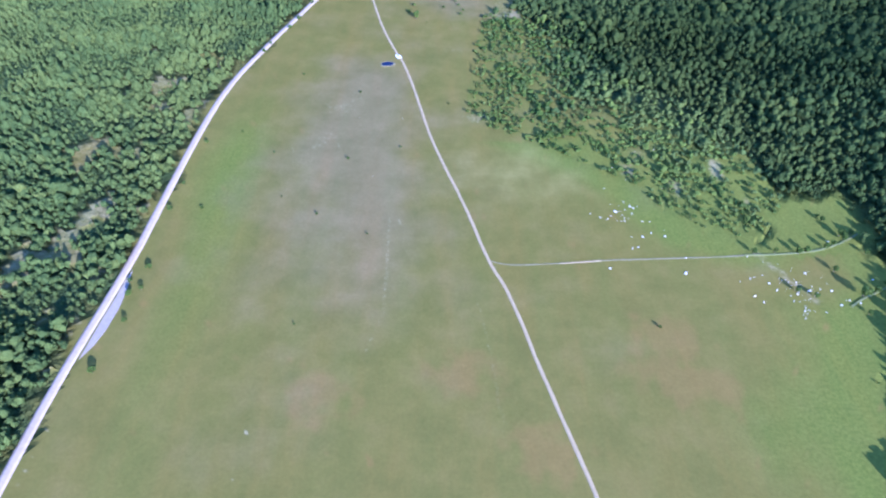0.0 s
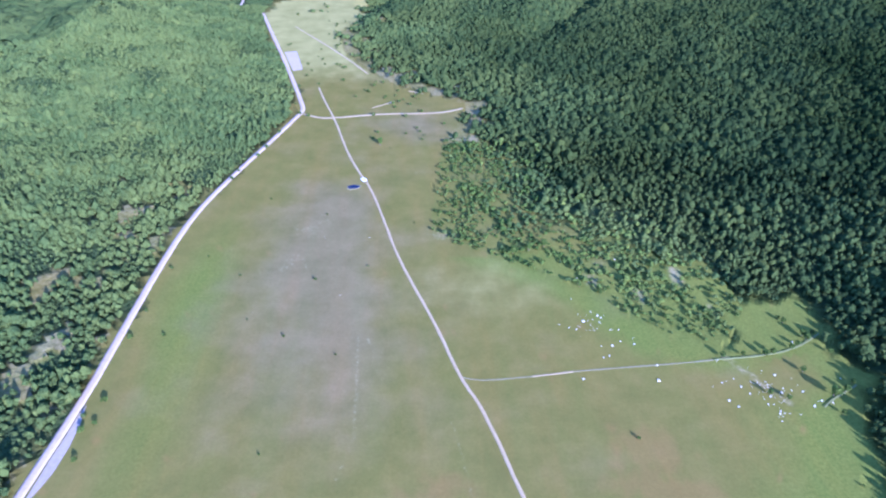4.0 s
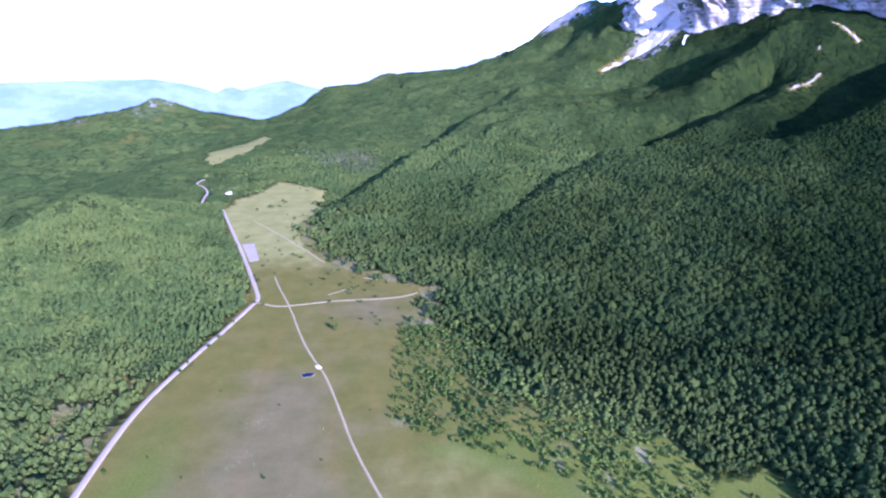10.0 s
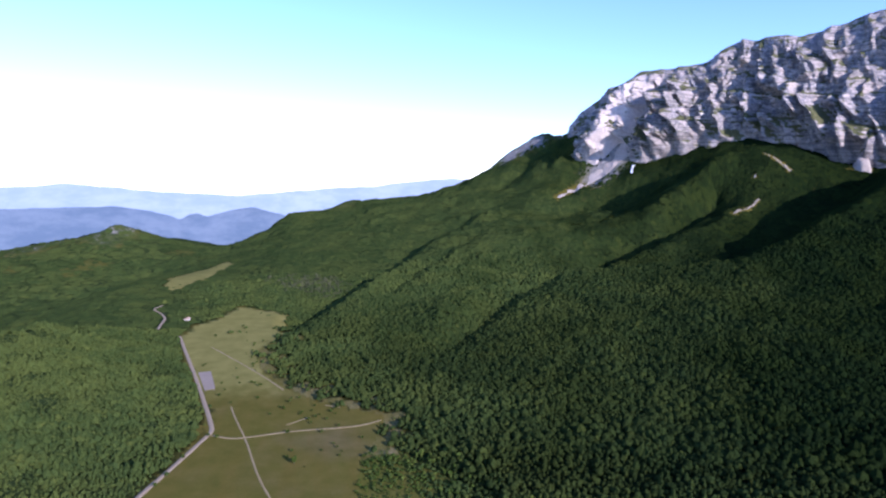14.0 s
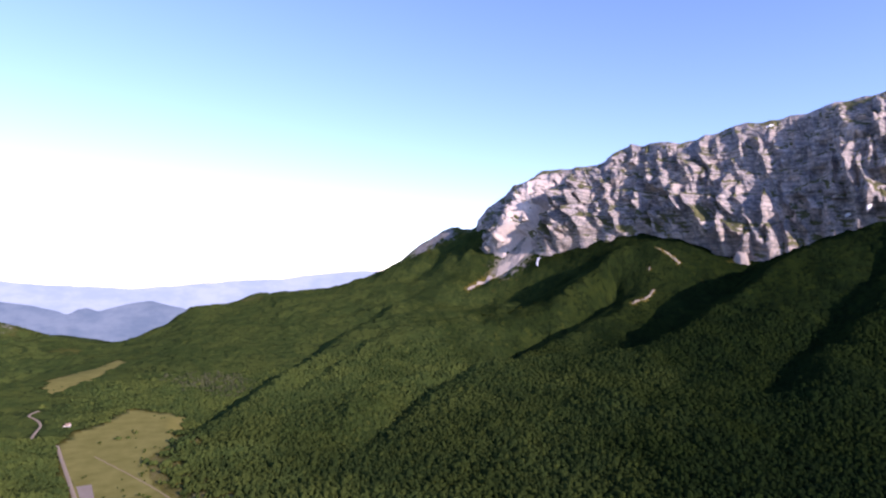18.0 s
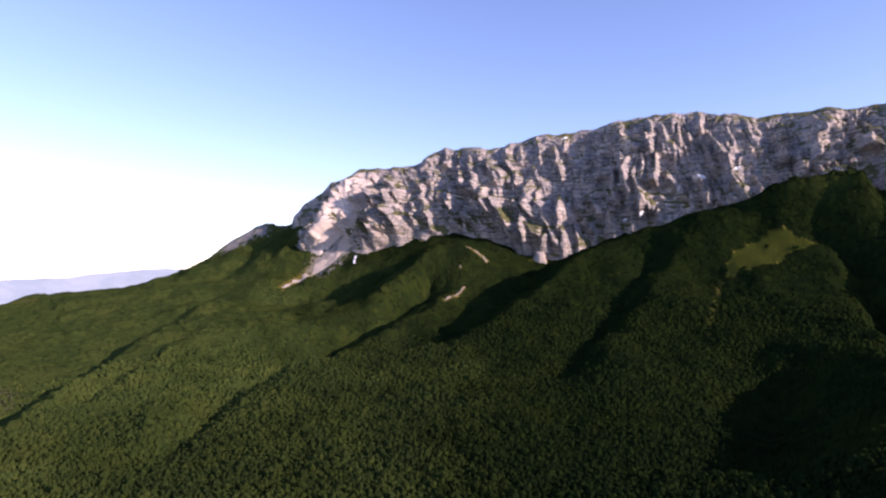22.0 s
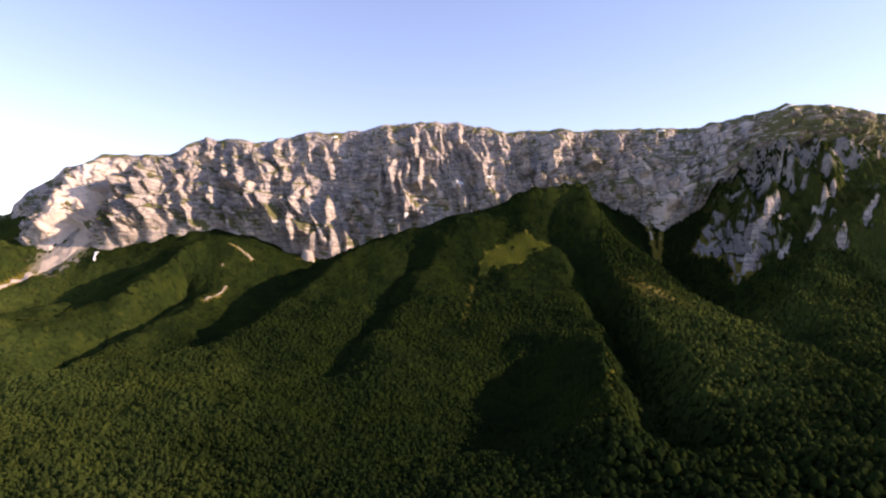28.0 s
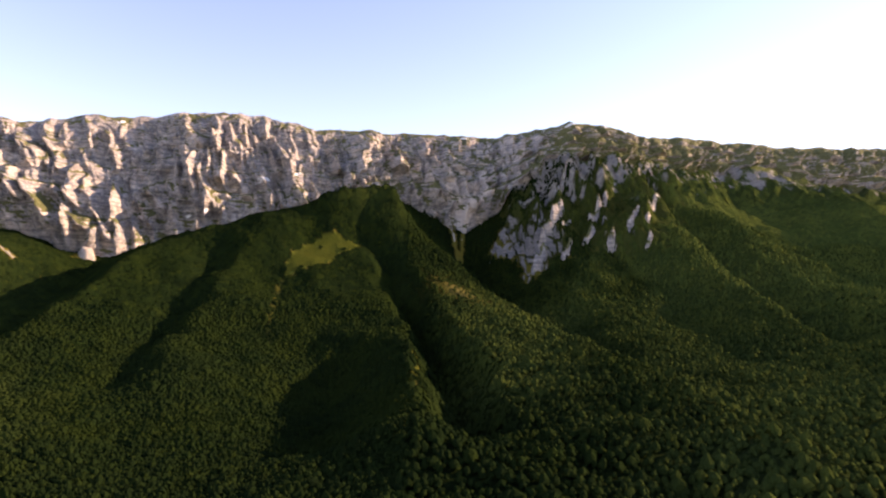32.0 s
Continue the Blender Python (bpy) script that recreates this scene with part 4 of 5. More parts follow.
ROAD_FAR = [(-314, 1262), (-320, 1321), (-322, 1359), (-333, 1392), (-346, 1418), (-366, 1443), (-364, 1469), (-359, 1492)]
TRACK = [(110, -40), (90, 70), (77, 124), (66, 164), (56, 200), (43, 255), (30, 284), (18, 332), (2, 381), (-12, 426), (-26, 492), (-39, 545), (-48, 566), (-67, 623), (-87, 712), (-108, 781), (-119, 825)]
ribbon("road", ROAD, 5.2, ASPHALT, "pale worn asphalt road along the wood's edge", "road", 0.35, 0.02, 1)
ribbon("road_far", ROAD_FAR, 4, ASPHALT, "pale asphalt road bending through the far wood", "road", 0.6, 0.05, 2)
ribbon("track_field", TRACK, 1.9, GRAVEL, "pale gravel farm track across the meadow", "track", 0.2, 0.3, 3)
ribbon("track_cross", [(-128, 733), (-105, 719), (-85, 720), (-37, 730), (26, 729), (52, 734), (71, 744)], 3.2, GRAVEL, "pale gravel track from the road to the wood", "track", 0.25, 0.3, 4)
EARTH = plain_material("trodden_earth_and_grass", [(0.3, (0.12, 0.11, 0.045)), (0.7, (0.2, 0.17, 0.09))], 0.5, 0.95, 0.3, 0.05)
ribbon("track_east", [(31, 284), (38, 281), (51, 280), (78, 282)], 0.7, EARTH, "faint worn track through the grass", "track", 0.1, 0.6, 5)
ribbon("track_east_2", [(78, 282), (90, 283), (106, 285)], 1.1, GRAVEL, "pale worn stretch of a grass track", "track", 0.12, 0.6, 15)
ribbon("track_east_3", [(106, 285), (158, 288), (183, 289), (204, 291)], 0.8, EARTH, "faint worn track through the grass", "track", 0.1, 0.6, 25)


# ============ woods ============
def scatter(az0, az1, r0, r1, gap, seed):
    """Plan points about gap apart in a sector."""
    rng = np.random.default_rng(seed)
    lim = r1
    n = int(2 * lim / gap)
    gx, gy = np.meshgrid(np.arange(n), np.arange(n))
    x = (gx.ravel() + rng.uniform(-0.45, 0.45, n * n)) * gap - lim
    y = (gy.ravel() + rng.uniform(-0.45, 0.45, n * n)) * gap - lim
    r, a = np.hypot(x, y), np.degrees(np.arctan2(x, y))
    keep = (r >= r0) & (r < r1) & (a > az0) & (a < az1)
    x, y = x[keep], y[keep]
    keep = rng.uniform(0, 1, len(x)) < woods(x, y)
    x, y = x[keep], y[keep]
    clear = (off_line(x, y, ROAD) > 4.8) & (off_line(x, y, ROAD_FAR) > 10) & (off_line(x, y, TRACK) > 4)
    return x[clear], y[clear], rng


def ico():
    bm = bmesh.new()
    bmesh.ops.create_icosphere(bm, subdivisions=1, radius=1)
    v = np.array([p.co[:] for p in bm.verts])
    f = np.array([[q.index for q in p.verts] for p in bm.faces])
    bm.free()
    return v, f


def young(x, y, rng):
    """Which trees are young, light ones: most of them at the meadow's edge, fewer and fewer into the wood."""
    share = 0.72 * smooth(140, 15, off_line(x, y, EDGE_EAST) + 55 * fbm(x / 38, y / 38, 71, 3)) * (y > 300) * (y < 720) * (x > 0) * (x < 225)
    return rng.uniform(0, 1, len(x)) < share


ICO_V, ICO_F = ico()
DOME_V = np.array([[math.cos(i * 1.2566) * 0.95, math.sin(i * 1.2566) * 0.95, -0.55] for i in range(5)] + [[math.cos(i * 1.2566 + 0.6) * 0.72, math.sin(i * 1.2566 + 0.6) * 0.72, 0.3] for i in range(5)] + [[0, 0, 1]])
DOME_F = np.array([[i, (i + 1) % 5, 5 + i] for i in range(5)] + [[5 + i, (i + 1) % 5, 5 + (i + 1) % 5] for i in range(5)] + [[5 + i, 5 + (i + 1) % 5, 10] for i in range(5)])


TENT_V = np.array([[math.cos(i * 1.0472), math.sin(i * 1.0472), -0.5] for i in range(6)] + [[0, 0, 0.75]])
TENT_F = np.array([[i, (i + 1) % 6, 6] for i in range(6)])


def crowns(name, x, y, rng, width, tall, lumps, label, tv, tf, jitter=0.22, soft=False, leaf=None):
    z = height(x, y)
    n = len(x)
    gx, gy = (height(x + 7, y) - height(x - 7, y)) / 14, (height(x, y + 7) - height(x, y - 7)) / 14
    size = np.clip(rng.lognormal(-0.05, 0.26, n), 0.45, 1.7) * (1 + np.where(x < -150, 0.7, 0.35) * fbm(x / 45, y / 45, 66, 2)) * np.where(inside(x, y, SHRUB_BELT), 0.62 + 0.45 * smooth(15, 120, off_line(x, y, EDGE_EAST) + 30 * fbm(x / 30, y / 30, 67, 2)), 1.0)
    low = np.where(inside(x, y, SHRUB_BELT), 0.72, 1.0)
    V, F, k = [], [], 0
    for l in range(lumps):
        sc = size * (1.0 if lumps == 1 else ((0.8, 0.66, 0.58) if lumps < 4 else (0.66, 0.56, 0.52, 0.48, 0.44))[l])
        ang = rng.uniform(0, 6.283, n)
        off = 0 if lumps == 1 else ((0.05, 0.42, 0.5) if lumps < 4 else (0.08, 0.48, 0.55, 0.58, 0.6))[l]
        ox, oy = np.cos(ang) * off * width * size, np.sin(ang) * off * width * size
        oz = low * tall * size * ((0.5,) if lumps == 1 else (0.66, 0.48, 0.36) if lumps < 4 else (0.74, 0.58, 0.52, 0.42, 0.34))[l]
        rot = rng.uniform(0, 6.283, n)
        c, s = np.cos(rot)[:, None], np.sin(rot)[:, None]
        t = tv[None] * (1 + rng.normal(0, jitter, (n, len(tv)))[..., None])
        px = (t[..., 0] * c - t[..., 1] * s) * (sc * width)[:, None] + (x + ox)[:, None]
        py = (t[..., 0] * s + t[..., 1] * c) * (sc * width)[:, None] + (y + oy)[:, None]
        pz = t[..., 2] * (sc * tall * 0.52 * low)[:, None] + (z + oz)[:, None] + 0.9 * (gx[:, None] * (px - x[:, None]) + gy[:, None] * (py - y[:, None]))
        V.append(np.stack([px, py, pz], -1).reshape(-1, 3))
        F.append((tf[None] + (np.arange(n) * len(tv))[:, None, None]).reshape(-1, 3) + k)
        k += n * len(tv)
    V = np.concatenate(V)
    me = quick_mesh(name, V, np.concatenate(F), leaf or LEAF, soft)
    me.attributes.new("pale_lit_wood", "FLOAT", "POINT").data.foreach_set("value", pale_lit_wood(V[:, 0], V[:, 1]).astype(np.float32))
    return lay_on(new(name, me), "stuff", label, "woodland")


x, y, rg = scatter(-60, -4, 200, 480, 4.9, 11)
crowns("woodland_west_near", x, y, rg, 2.7, 5.6, 5, "sunlit broadleaf wood beside the road", ICO_V, ICO_F, 0.34)
x, y, rg = scatter(-60, -4, 480, 720, 4.7, 21)
crowns("woodland_west", x, y, rg, 2.6, 5.2, 3, "sunlit broadleaf wood beside the road", DOME_V, DOME_F, 0.32)
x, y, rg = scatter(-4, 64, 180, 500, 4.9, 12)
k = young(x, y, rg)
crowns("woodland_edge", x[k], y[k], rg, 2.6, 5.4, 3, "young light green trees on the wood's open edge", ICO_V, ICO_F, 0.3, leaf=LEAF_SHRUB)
x, y = x[~k], y[~k]
crowns("woodland_east_near", x, y, rg, 2.6, 6.0, 4, "dark green wood at the meadow's edge", ICO_V, ICO_F, 0.3)
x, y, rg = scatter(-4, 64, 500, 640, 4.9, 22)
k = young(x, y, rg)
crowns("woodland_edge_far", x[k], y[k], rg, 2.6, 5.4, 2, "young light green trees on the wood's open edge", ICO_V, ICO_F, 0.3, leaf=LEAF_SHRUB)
x, y = x[~k], y[~k]
crowns("woodland_east", x, y, rg, 2.5, 6.2, 2, "dark green wood on the foot of the slope", ICO_V, ICO_F)
x, y, rg = scatter(64, 122, 180, 640, 8.0, 23)
crowns("woodland_south", x, y, rg, 5.2, 6.0, 1, "dark green wood below the eastern spurs", DOME_V, DOME_F)
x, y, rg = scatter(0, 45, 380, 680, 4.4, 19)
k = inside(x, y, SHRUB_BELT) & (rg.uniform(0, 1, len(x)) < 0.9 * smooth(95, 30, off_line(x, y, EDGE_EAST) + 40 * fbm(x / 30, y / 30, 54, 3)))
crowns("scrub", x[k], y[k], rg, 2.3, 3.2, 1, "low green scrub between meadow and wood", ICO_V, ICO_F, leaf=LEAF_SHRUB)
x, y, rg = scatter(-70, -6, 720, 1300, 4.7, 13)
crowns("woodland_west_mid", x, y, rg, 3.0, 4.4, 1, "green broadleaf wood on the low rise", DOME_V, DOME_F, 0.32, False)
x, y, rg = scatter(72, 118, 640, 2760, 9.4, 34)
crowns("woodland_flank", x, y, rg, 5.6, 9.0, 2, "tall green wood of large round crowns on the southern flank", DOME_V, DOME_F, 0.2, False)
x, y, rg = scatter(-8, 72, 640, 1120, 5.3, 14)
crowns("woodland_east_mid", x, y, rg, 3.5, 5.8, 1, "dense dark green wood on the lower slope", DOME_V, DOME_F)
x, y, rg = scatter(-14, 73, 1120, 1920, 6.2, 15)
k = rg.uniform(0, 1, len(x)) < smooth(1920, 1640, np.hypot(x, y)) * smooth(-14, -4, np.degrees(np.arctan2(x, y)))
x, y = x[k], y[k]
k = rg.uniform(0, 1, len(x)) < 0.75 * smooth(0.35, 0.75, blob(x, y, -35, 1768, 110, 180, 0.35) + 0.3 * fbm(x / 45, y / 45, 79, 3))
crowns("woodland_bare", x[k], y[k], rg, 3.4, 5.0, 1, "grey bare trees amid the green wood", DOME_V, DOME_F, 0.2, True, LEAF_BARE)
x, y = x[~k], y[~k]
crowns("woodland_slope", x, y, rg, 4.3, 5.0, 1, "dense dark green wood on the mountain slope", DOME_V, DOME_F, 0.16, True)
x, y, rg = scatter(-2.5, 114, 1640, 3150, 10.0, 16)
k = ((np.degrees(np.arctan2(x, y)) < 73) | (np.hypot(x, y) > 2740)) & (rg.uniform(0, 1, len(x)) < smooth(1640, 1860, np.hypot(x, y)))
x, y = x[k], y[k]
crowns("woodland_high", x, y, rg, 6.9, 3.4, 1, "dark green wood high on the mountain", TENT_V, TENT_F, 0.14, True)
x, y, rg = scatter(-45, -2, 1300, 1900, 9.0, 17)
k = rg.uniform(0, 1, len(x)) < np.maximum(smooth(-4, -14, np.degrees(np.arctan2(x, y))), smooth(1640, 1860, np.hypot(x, y)))
x, y = x[k], y[k]
crowns("woodland_dale", x, y, rg, 6.6, 3.8, 1, "green wood in the far dale", TENT_V, TENT_F, 0.14, True)
x, y, rg = scatter(-40, -2, 1880, 3000, 14.0, 18)
crowns("woodland_far_hill", x, y, rg, 9.4, 4.2, 1, "green wood on the far hill", TENT_V, TENT_F, 0.14, True)


# ============ tracks in the far field, parking, layby ============
ribbon("track_far", [(-54, 879), (-98, 968), (-193, 1134)], 2.4, GRAVEL, "faint gravel track through the far meadow", "track", 0.2, 0.5, 6)
ribbon("track_short", [(-44, 750), (-16, 771)], 2.0, GRAVEL, "short faint track beside the cross track", "track", 0.2, 0.5, 7)
ribbon("track_short_2", [(3, 808), (12, 804), (22, 797)], 2.4, GRAVEL, "short pale gravel patch by the wood", "track", 0.2, 0.5, 8)


def slab(name, outline, mat, label, category, thick=0.3):
    bm = bmesh.new()
    n = 3
    pts = []
    for (x0, y0), (x1, y1) in zip(outline, outline[1:] + outline[:1]):
        for k in range(n):
            pts.append((x0 + (x1 - x0) * k / n, y0 + (y1 - y0) * k / n))
    top = [bm.verts.new((px, py, float(height(px, py)) + thick)) for px, py in pts]
    low = [bm.verts.new((px, py, float(height(px, py)) - 0.4)) for px, py in pts]
    bm.faces.new(top)
    for i in range(len(pts)):
        j = (i + 1) % len(pts)
        bm.faces.new((low[i], low[j], top[j], top[i]))
    bmesh.ops.recalc_face_normals(bm, faces=bm.faces)
    me = bpy.data.meshes.new(name)
    bm.to_mesh(me)
    bm.free()
    me.materials.append(mat)
    return lay_on(new(name, me), "structure", label, category)


slab("layby", [(-203.5, 272), (-201.2, 256), (-200.6, 240), (-202, 224), (-205, 212), (-209.6, 202), (-208.2, 216), (-206.6, 240), (-204.6, 262)], LAYBY, "grey asphalt layby beside the road", "layby", 0.28)
ribbon("verge_strip", [(-209.3, 205), (-207.6, 230), (-205.6, 250), (-204.6, 268)], 0.5, EARTH, "narrow dark verge between road and layby", "verge", 0.42, 0.2, 9)
slab("parking_lot", [(-189, 984), (-171, 988), (-151, 903), (-164, 896)], plain_material("pale_lot_asphalt", [(0.3, (0.25, 0.195, 0.14)), (0.7, (0.33, 0.265, 0.2))], 0.4, 0.85, 0.2, 0.02), "pale mauve-grey asphalt parking lot beside the road", "parking lot", 0.3)


# ============ pond and drinking trough ============
def make_pond():
    root = tagged(new("pond"), "small deep blue pond with a pale clay rim", "pond")
    root.location = (-55, 544, 0)
    rng = np.random.default_rng(5)
    ring = [1 + 0.14 * math.sin(2 * a + 1) + 0.07 * math.sin(5 * a) for a in np.linspace(0, 6.283, 29)[:-1]]
    bm = bmesh.new()
    bm.faces.new([bm.verts.new((5.2 * q * math.cos(i * 0.2244), 4.6 * q * math.sin(i * 0.2244), 0.30)) for i, q in enumerate(ring)])
    part("water", bm, WATER, root, "still deep blue water")
    bm = bmesh.new()
    loops = []
    for k, z in ((1.0, 0.1), (1.03, 0.4), (1.08, 0.42), (1.22, -0.1)):
        loops.append([bm.verts.new((5.2 * k * q * math.cos(i * 0.2244), 4.6 * k * q * math.sin(i * 0.2244), z + 0.06 * math.sin(i * 2.1))) for i, q in enumerate(ring)])
    for a, b in zip(loops, loops[1:]):
        for i in range(28):
            j = (i + 1) % 28
            bm.faces.new((a[i], a[j], b[j], b[i]))
    part("rim", bm, EARTH, root, "pale trodden clay rim")


make_pond()
CONCRETE = plain_material("pale_concrete", [(0.3, (0.55, 0.53, 0.5)), (0.7, (0.75, 0.73, 0.7))], 1.2, 0.9, 0.2, 0.02)


def box(bm, x, y, z, sx, sy, sz, bevel=0.05):
    r = bmesh.ops.create_cube(bm, size=1.0, matrix=Matrix.Translation((x, y, z)) @ Matrix.Diagonal((sx, sy, sz, 1)))
    if bevel:
        ed = list({e for v in r["verts"] for e in v.link_edges})
        bmesh.ops.bevel(bm, geom=ed, offset=bevel, segments=1, affect="EDGES")


def make_trough():
    root = tagged(new("drinking_trough"), "long white concrete drinking trough beside the track", "trough")
    root.matrix_basis = pose(-45.5, 559, 0.0, 0, 0, 120)
    bm = bmesh.new()
    box(bm, 0, 0, 0.1, 7.2, 4.2, 0.3)
    part("apron", bm, CONCRETE, root)
    bm = bmesh.new()
    for args in ((0, 0.65, 0.65, 5.6, 0.25, 0.9), (0, -0.65, 0.65, 5.6, 0.25, 0.9), (2.68, 0, 0.65, 0.25, 1.05, 0.9), (-2.68, 0, 0.65, 0.25, 1.05, 0.9)):
        box(bm, *args)
    part("basin", bm, CONCRETE, root)
    bm = bmesh.new()
    box(bm, 0, 0, 0.6, 5.1, 1.04, 0.6, 0)
    part("water", bm, WATER, root, "dark still water")
    bm = bmesh.new()
    box(bm, -3.1, 0, 0.9, 0.5, 0.6, 1.5)
    part("spout_post", bm, CONCRETE, root)


make_trough()


# ============ loose boulders ============
def boulder_mesh(seed):
    rng = np.random.default_rng(seed)
    bm = bmesh.new()
    bmesh.ops.create_icosphere(bm, subdivisions=2, radius=1)
    for v in bm.verts:
        k = 1 + 0.35 * noise.noise(Vector(v.co) * 1.3 + Vector((seed * 7, 0, 0))) + 0.16 * noise.noise(Vector(v.co) * 3.1 + Vector((0, seed * 5, 0)))
        v.co = Vector((v.co.x * k, v.co.y * k * rng.uniform(0.95, 1.05), max(-0.45, v.co.z * k * 0.7)))
    me = bpy.data.meshes.new("boulder")
    bm.to_mesh(me)
    bm.free()
    me.materials.append(BOULDER)
    return me


BOULDERS = [(125, 334), (139, 338), (130, 324), (133, 326), (133, 345), (137, 340), (142, 324), (146, 312), (139, 308), (134, 298), (111, 278), (164, 288), (160, 274), (113, 328), (118, 326), (155, 309), (215, 260), (203, 250), (212, 266), (201, 270)]
BOULDERS_2 = [(236, 260), (226, 243), (239, 242), (251, 248), (258, 252), (264, 250), (230, 267), (267, 305), (199, 255), (206, 290), (250, 260), (227, 257), (239, 275), (281, 270)]
rng = np.random.default_rng(8)
stone_meshes = [boulder_mesh(k) for k in range(5)]
spots = [(x, y, 1.0) for x, y in BOULDERS + BOULDERS_2]
for cx, cy, sx, sy, n in ((129, 336, 5, 5, 20), (228, 254, 6, 8, 30), (222, 268, 9, 7, 14), (150, 312, 16, 12, 8), (160, 380, 22, 18, 10), (245, 262, 14, 9, 12), (-20, 470, 60, 90, 5)):
    spots += [(cx + rng.normal(0, sx), cy + rng.normal(0, sy), rng.uniform(0.35, 0.7)) for _ in range(n)]
for k, (bx, by, f) in enumerate(spots):
    ob = new("boulder", stone_meshes[k % 5])
    size = f * rng.uniform(0.36, 0.74) * (1.5 if k in (0, 12, 21) else 1.0)
    ob.matrix_basis = pose(bx, by, float(height(bx, by)) + 0.25 * size, 0, 0, rng.uniform(0, 360)) @ Matrix.Diagonal((size, size, size * rng.uniform(0.7, 1.0), 1))
    tagged(ob, "large white limestone boulder lying in the grass" if size > 0.8 else "small white limestone boulder lying in the grass", "boulder", "boulders on the meadow")


# ============ dry stone walls ============
MOSSY = plain_material("mossy_wall_stone", [(0.3, (0.1, 0.115, 0.035)), (0.7, (0.175, 0.175, 0.065))], 2.0, 0.95, 0.4, 0.03)


def stone_wall(name, line, label):
    root = lay_on(new(name), "structure", label, "wall")
    c = curve_points(line, 0.55)
    r = np.random.default_rng(len(c))
    d = np.gradient(c, axis=0)
    V, F = [], []
    cube = np.array([[-1, -1, -1], [1, -1, -1], [1, 1, -1], [-1, 1, -1], [-1, -1, 1], [1, -1, 1], [1, 1, 1], [-1, 1, 1]]) * 0.5
    cf = np.array([[0, 3, 2, 1], [4, 5, 6, 7], [0, 1, 5, 4], [1, 2, 6, 5], [2, 3, 7, 6], [3, 0, 4, 7]])
    k = 0
    for (cx, cy), (dx, dy) in zip(c, d):
        t = math.atan2(dy, dx)
        for lvl in range(2):
            for side in (-0.24, 0.24):
                q = cube * (0.58, 0.45, 0.36) + r.normal(0, 0.04, (8, 3))
                tt = t + r.normal(0, 0.12)
                x = cx - math.sin(t) * side + (q[:, 0] * math.cos(tt) - q[:, 1] * math.sin(tt))
                y = cy + math.cos(t) * side + (q[:, 0] * math.sin(tt) + q[:, 1] * math.cos(tt))
                z = float(height(cx, cy)) + 0.12 + lvl * 0.33 + q[:, 2]
                V.append(np.stack([x, y, z], -1))
                F.append(cf + k)
                k += 8
    ob = new("stones", quick_mesh("stones", np.concatenate(V), np.concatenate(F), MOSSY, False))
    ob.parent = root
    tagged(ob, kind="stuff")


stone_wall("wall_clearing", [(205, 291), (230, 292), (253, 295), (271, 301), (290, 312)], "low dry stone wall round the clearing")
stone_wall("wall_lower", [(257, 247), (266, 253), (275, 257), (287, 263)], "low dry stone wall beside the meadow's trees")


# ============ single trees and shrubs ============
def tree_thing(name, tall, wide, clumps, seed, leaf, label, category, group):
    r = random.Random(seed)
    root = tagged(new(name), label, category, group)
    bm = bmesh.new()
    bot = tall * 0.42
    rings = []
    for k in range(5):
        t = k / 4
        rad = 0.035 * tall * (1 - 0.6 * t) * (1.35 if k == 0 else 1)
        cx, cy = 0.05 * tall * t * math.sin(seed), 0.05 * tall * t * math.cos(seed * 2)
        rings.append([bm.verts.new((cx + rad * math.cos(i * 0.8976), cy + rad * math.sin(i * 0.8976), t * bot - (0.3 if k == 0 else 0))) for i in range(7)])
    for a, b in zip(rings, rings[1:]):
        for i in range(7):
            bm.faces.new((a[i], a[(i + 1) % 7], b[(i + 1) % 7], b[i]))
    part("trunk", bm, BARK, root)
    for n in range(4):
        bm = bmesh.new()
        ang, tip = n * 1.57 + r.uniform(-0.4, 0.4), Vector((math.cos(n * 1.57) * wide * 0.55, math.sin(n * 1.57) * wide * 0.55, tall * r.uniform(0.6, 0.8)))
        start = Vector((0.04 * tall * math.sin(seed), 0.04 * tall * math.cos(seed * 2), bot * 0.9))
        rings = []
        for k in range(3):
            p = start.lerp(tip, k / 2) + Vector((0, 0, 0.06 * tall * math.sin(k * 1.57)))
            rad = 0.016 * tall * (1 - 0.35 * k)
            rings.append([bm.verts.new((p.x + rad * math.cos(i * 1.2566), p.y + rad * math.sin(i * 1.2566), p.z)) for i in range(5)])
        for a, b in zip(rings, rings[1:]):
            for i in range(5):
                bm.faces.new((a[i], a[(i + 1) % 5], b[(i + 1) % 5], b[i]))
        part("limb", bm, BARK, root)
    V, F, k = [], [], 0
    rg2 = np.random.default_rng(seed)
    for n in range(clumps):
        u, v2, w2 = rg2.normal(0, 1, 3)
        ln = math.sqrt(u * u + v2 * v2 + w2 * w2) + 1e-6
        q = rg2.uniform(0.35, 1.0) ** 0.5
        px, py = u / ln * q * wide * (0.85 + 0.25 * math.sin(3 * math.atan2(v2, u) + seed)), v2 / ln * q * wide * 0.9
        pz = tall * 0.6 + w2 / ln * q * tall * 0.38
        sc = rg2.uniform(0.16, 0.3) * wide
        t = ICO_V * (1 + rg2.normal(0, 0.28, (len(ICO_V), 1))) * sc
        V.append(t * (1, 1, 0.75) + (px, py, pz))
        F.append(ICO_F + k)
        k += len(ICO_V)
    ob = new("crown", quick_mesh("crown", np.concatenate(V), np.concatenate(F), leaf, False))
    ob.parent = root
    tagged(ob, "uneven crown of leaf clumps")
    return root


def place_tree(proto, x, y, size, turn, label=""):
    ob = copy_thing(proto, pose(x, y, float(height(x, y)), 0, 0, turn))
    ob.scale = (size, size, size)
    if label:
        tagged(ob, label)
    return ob


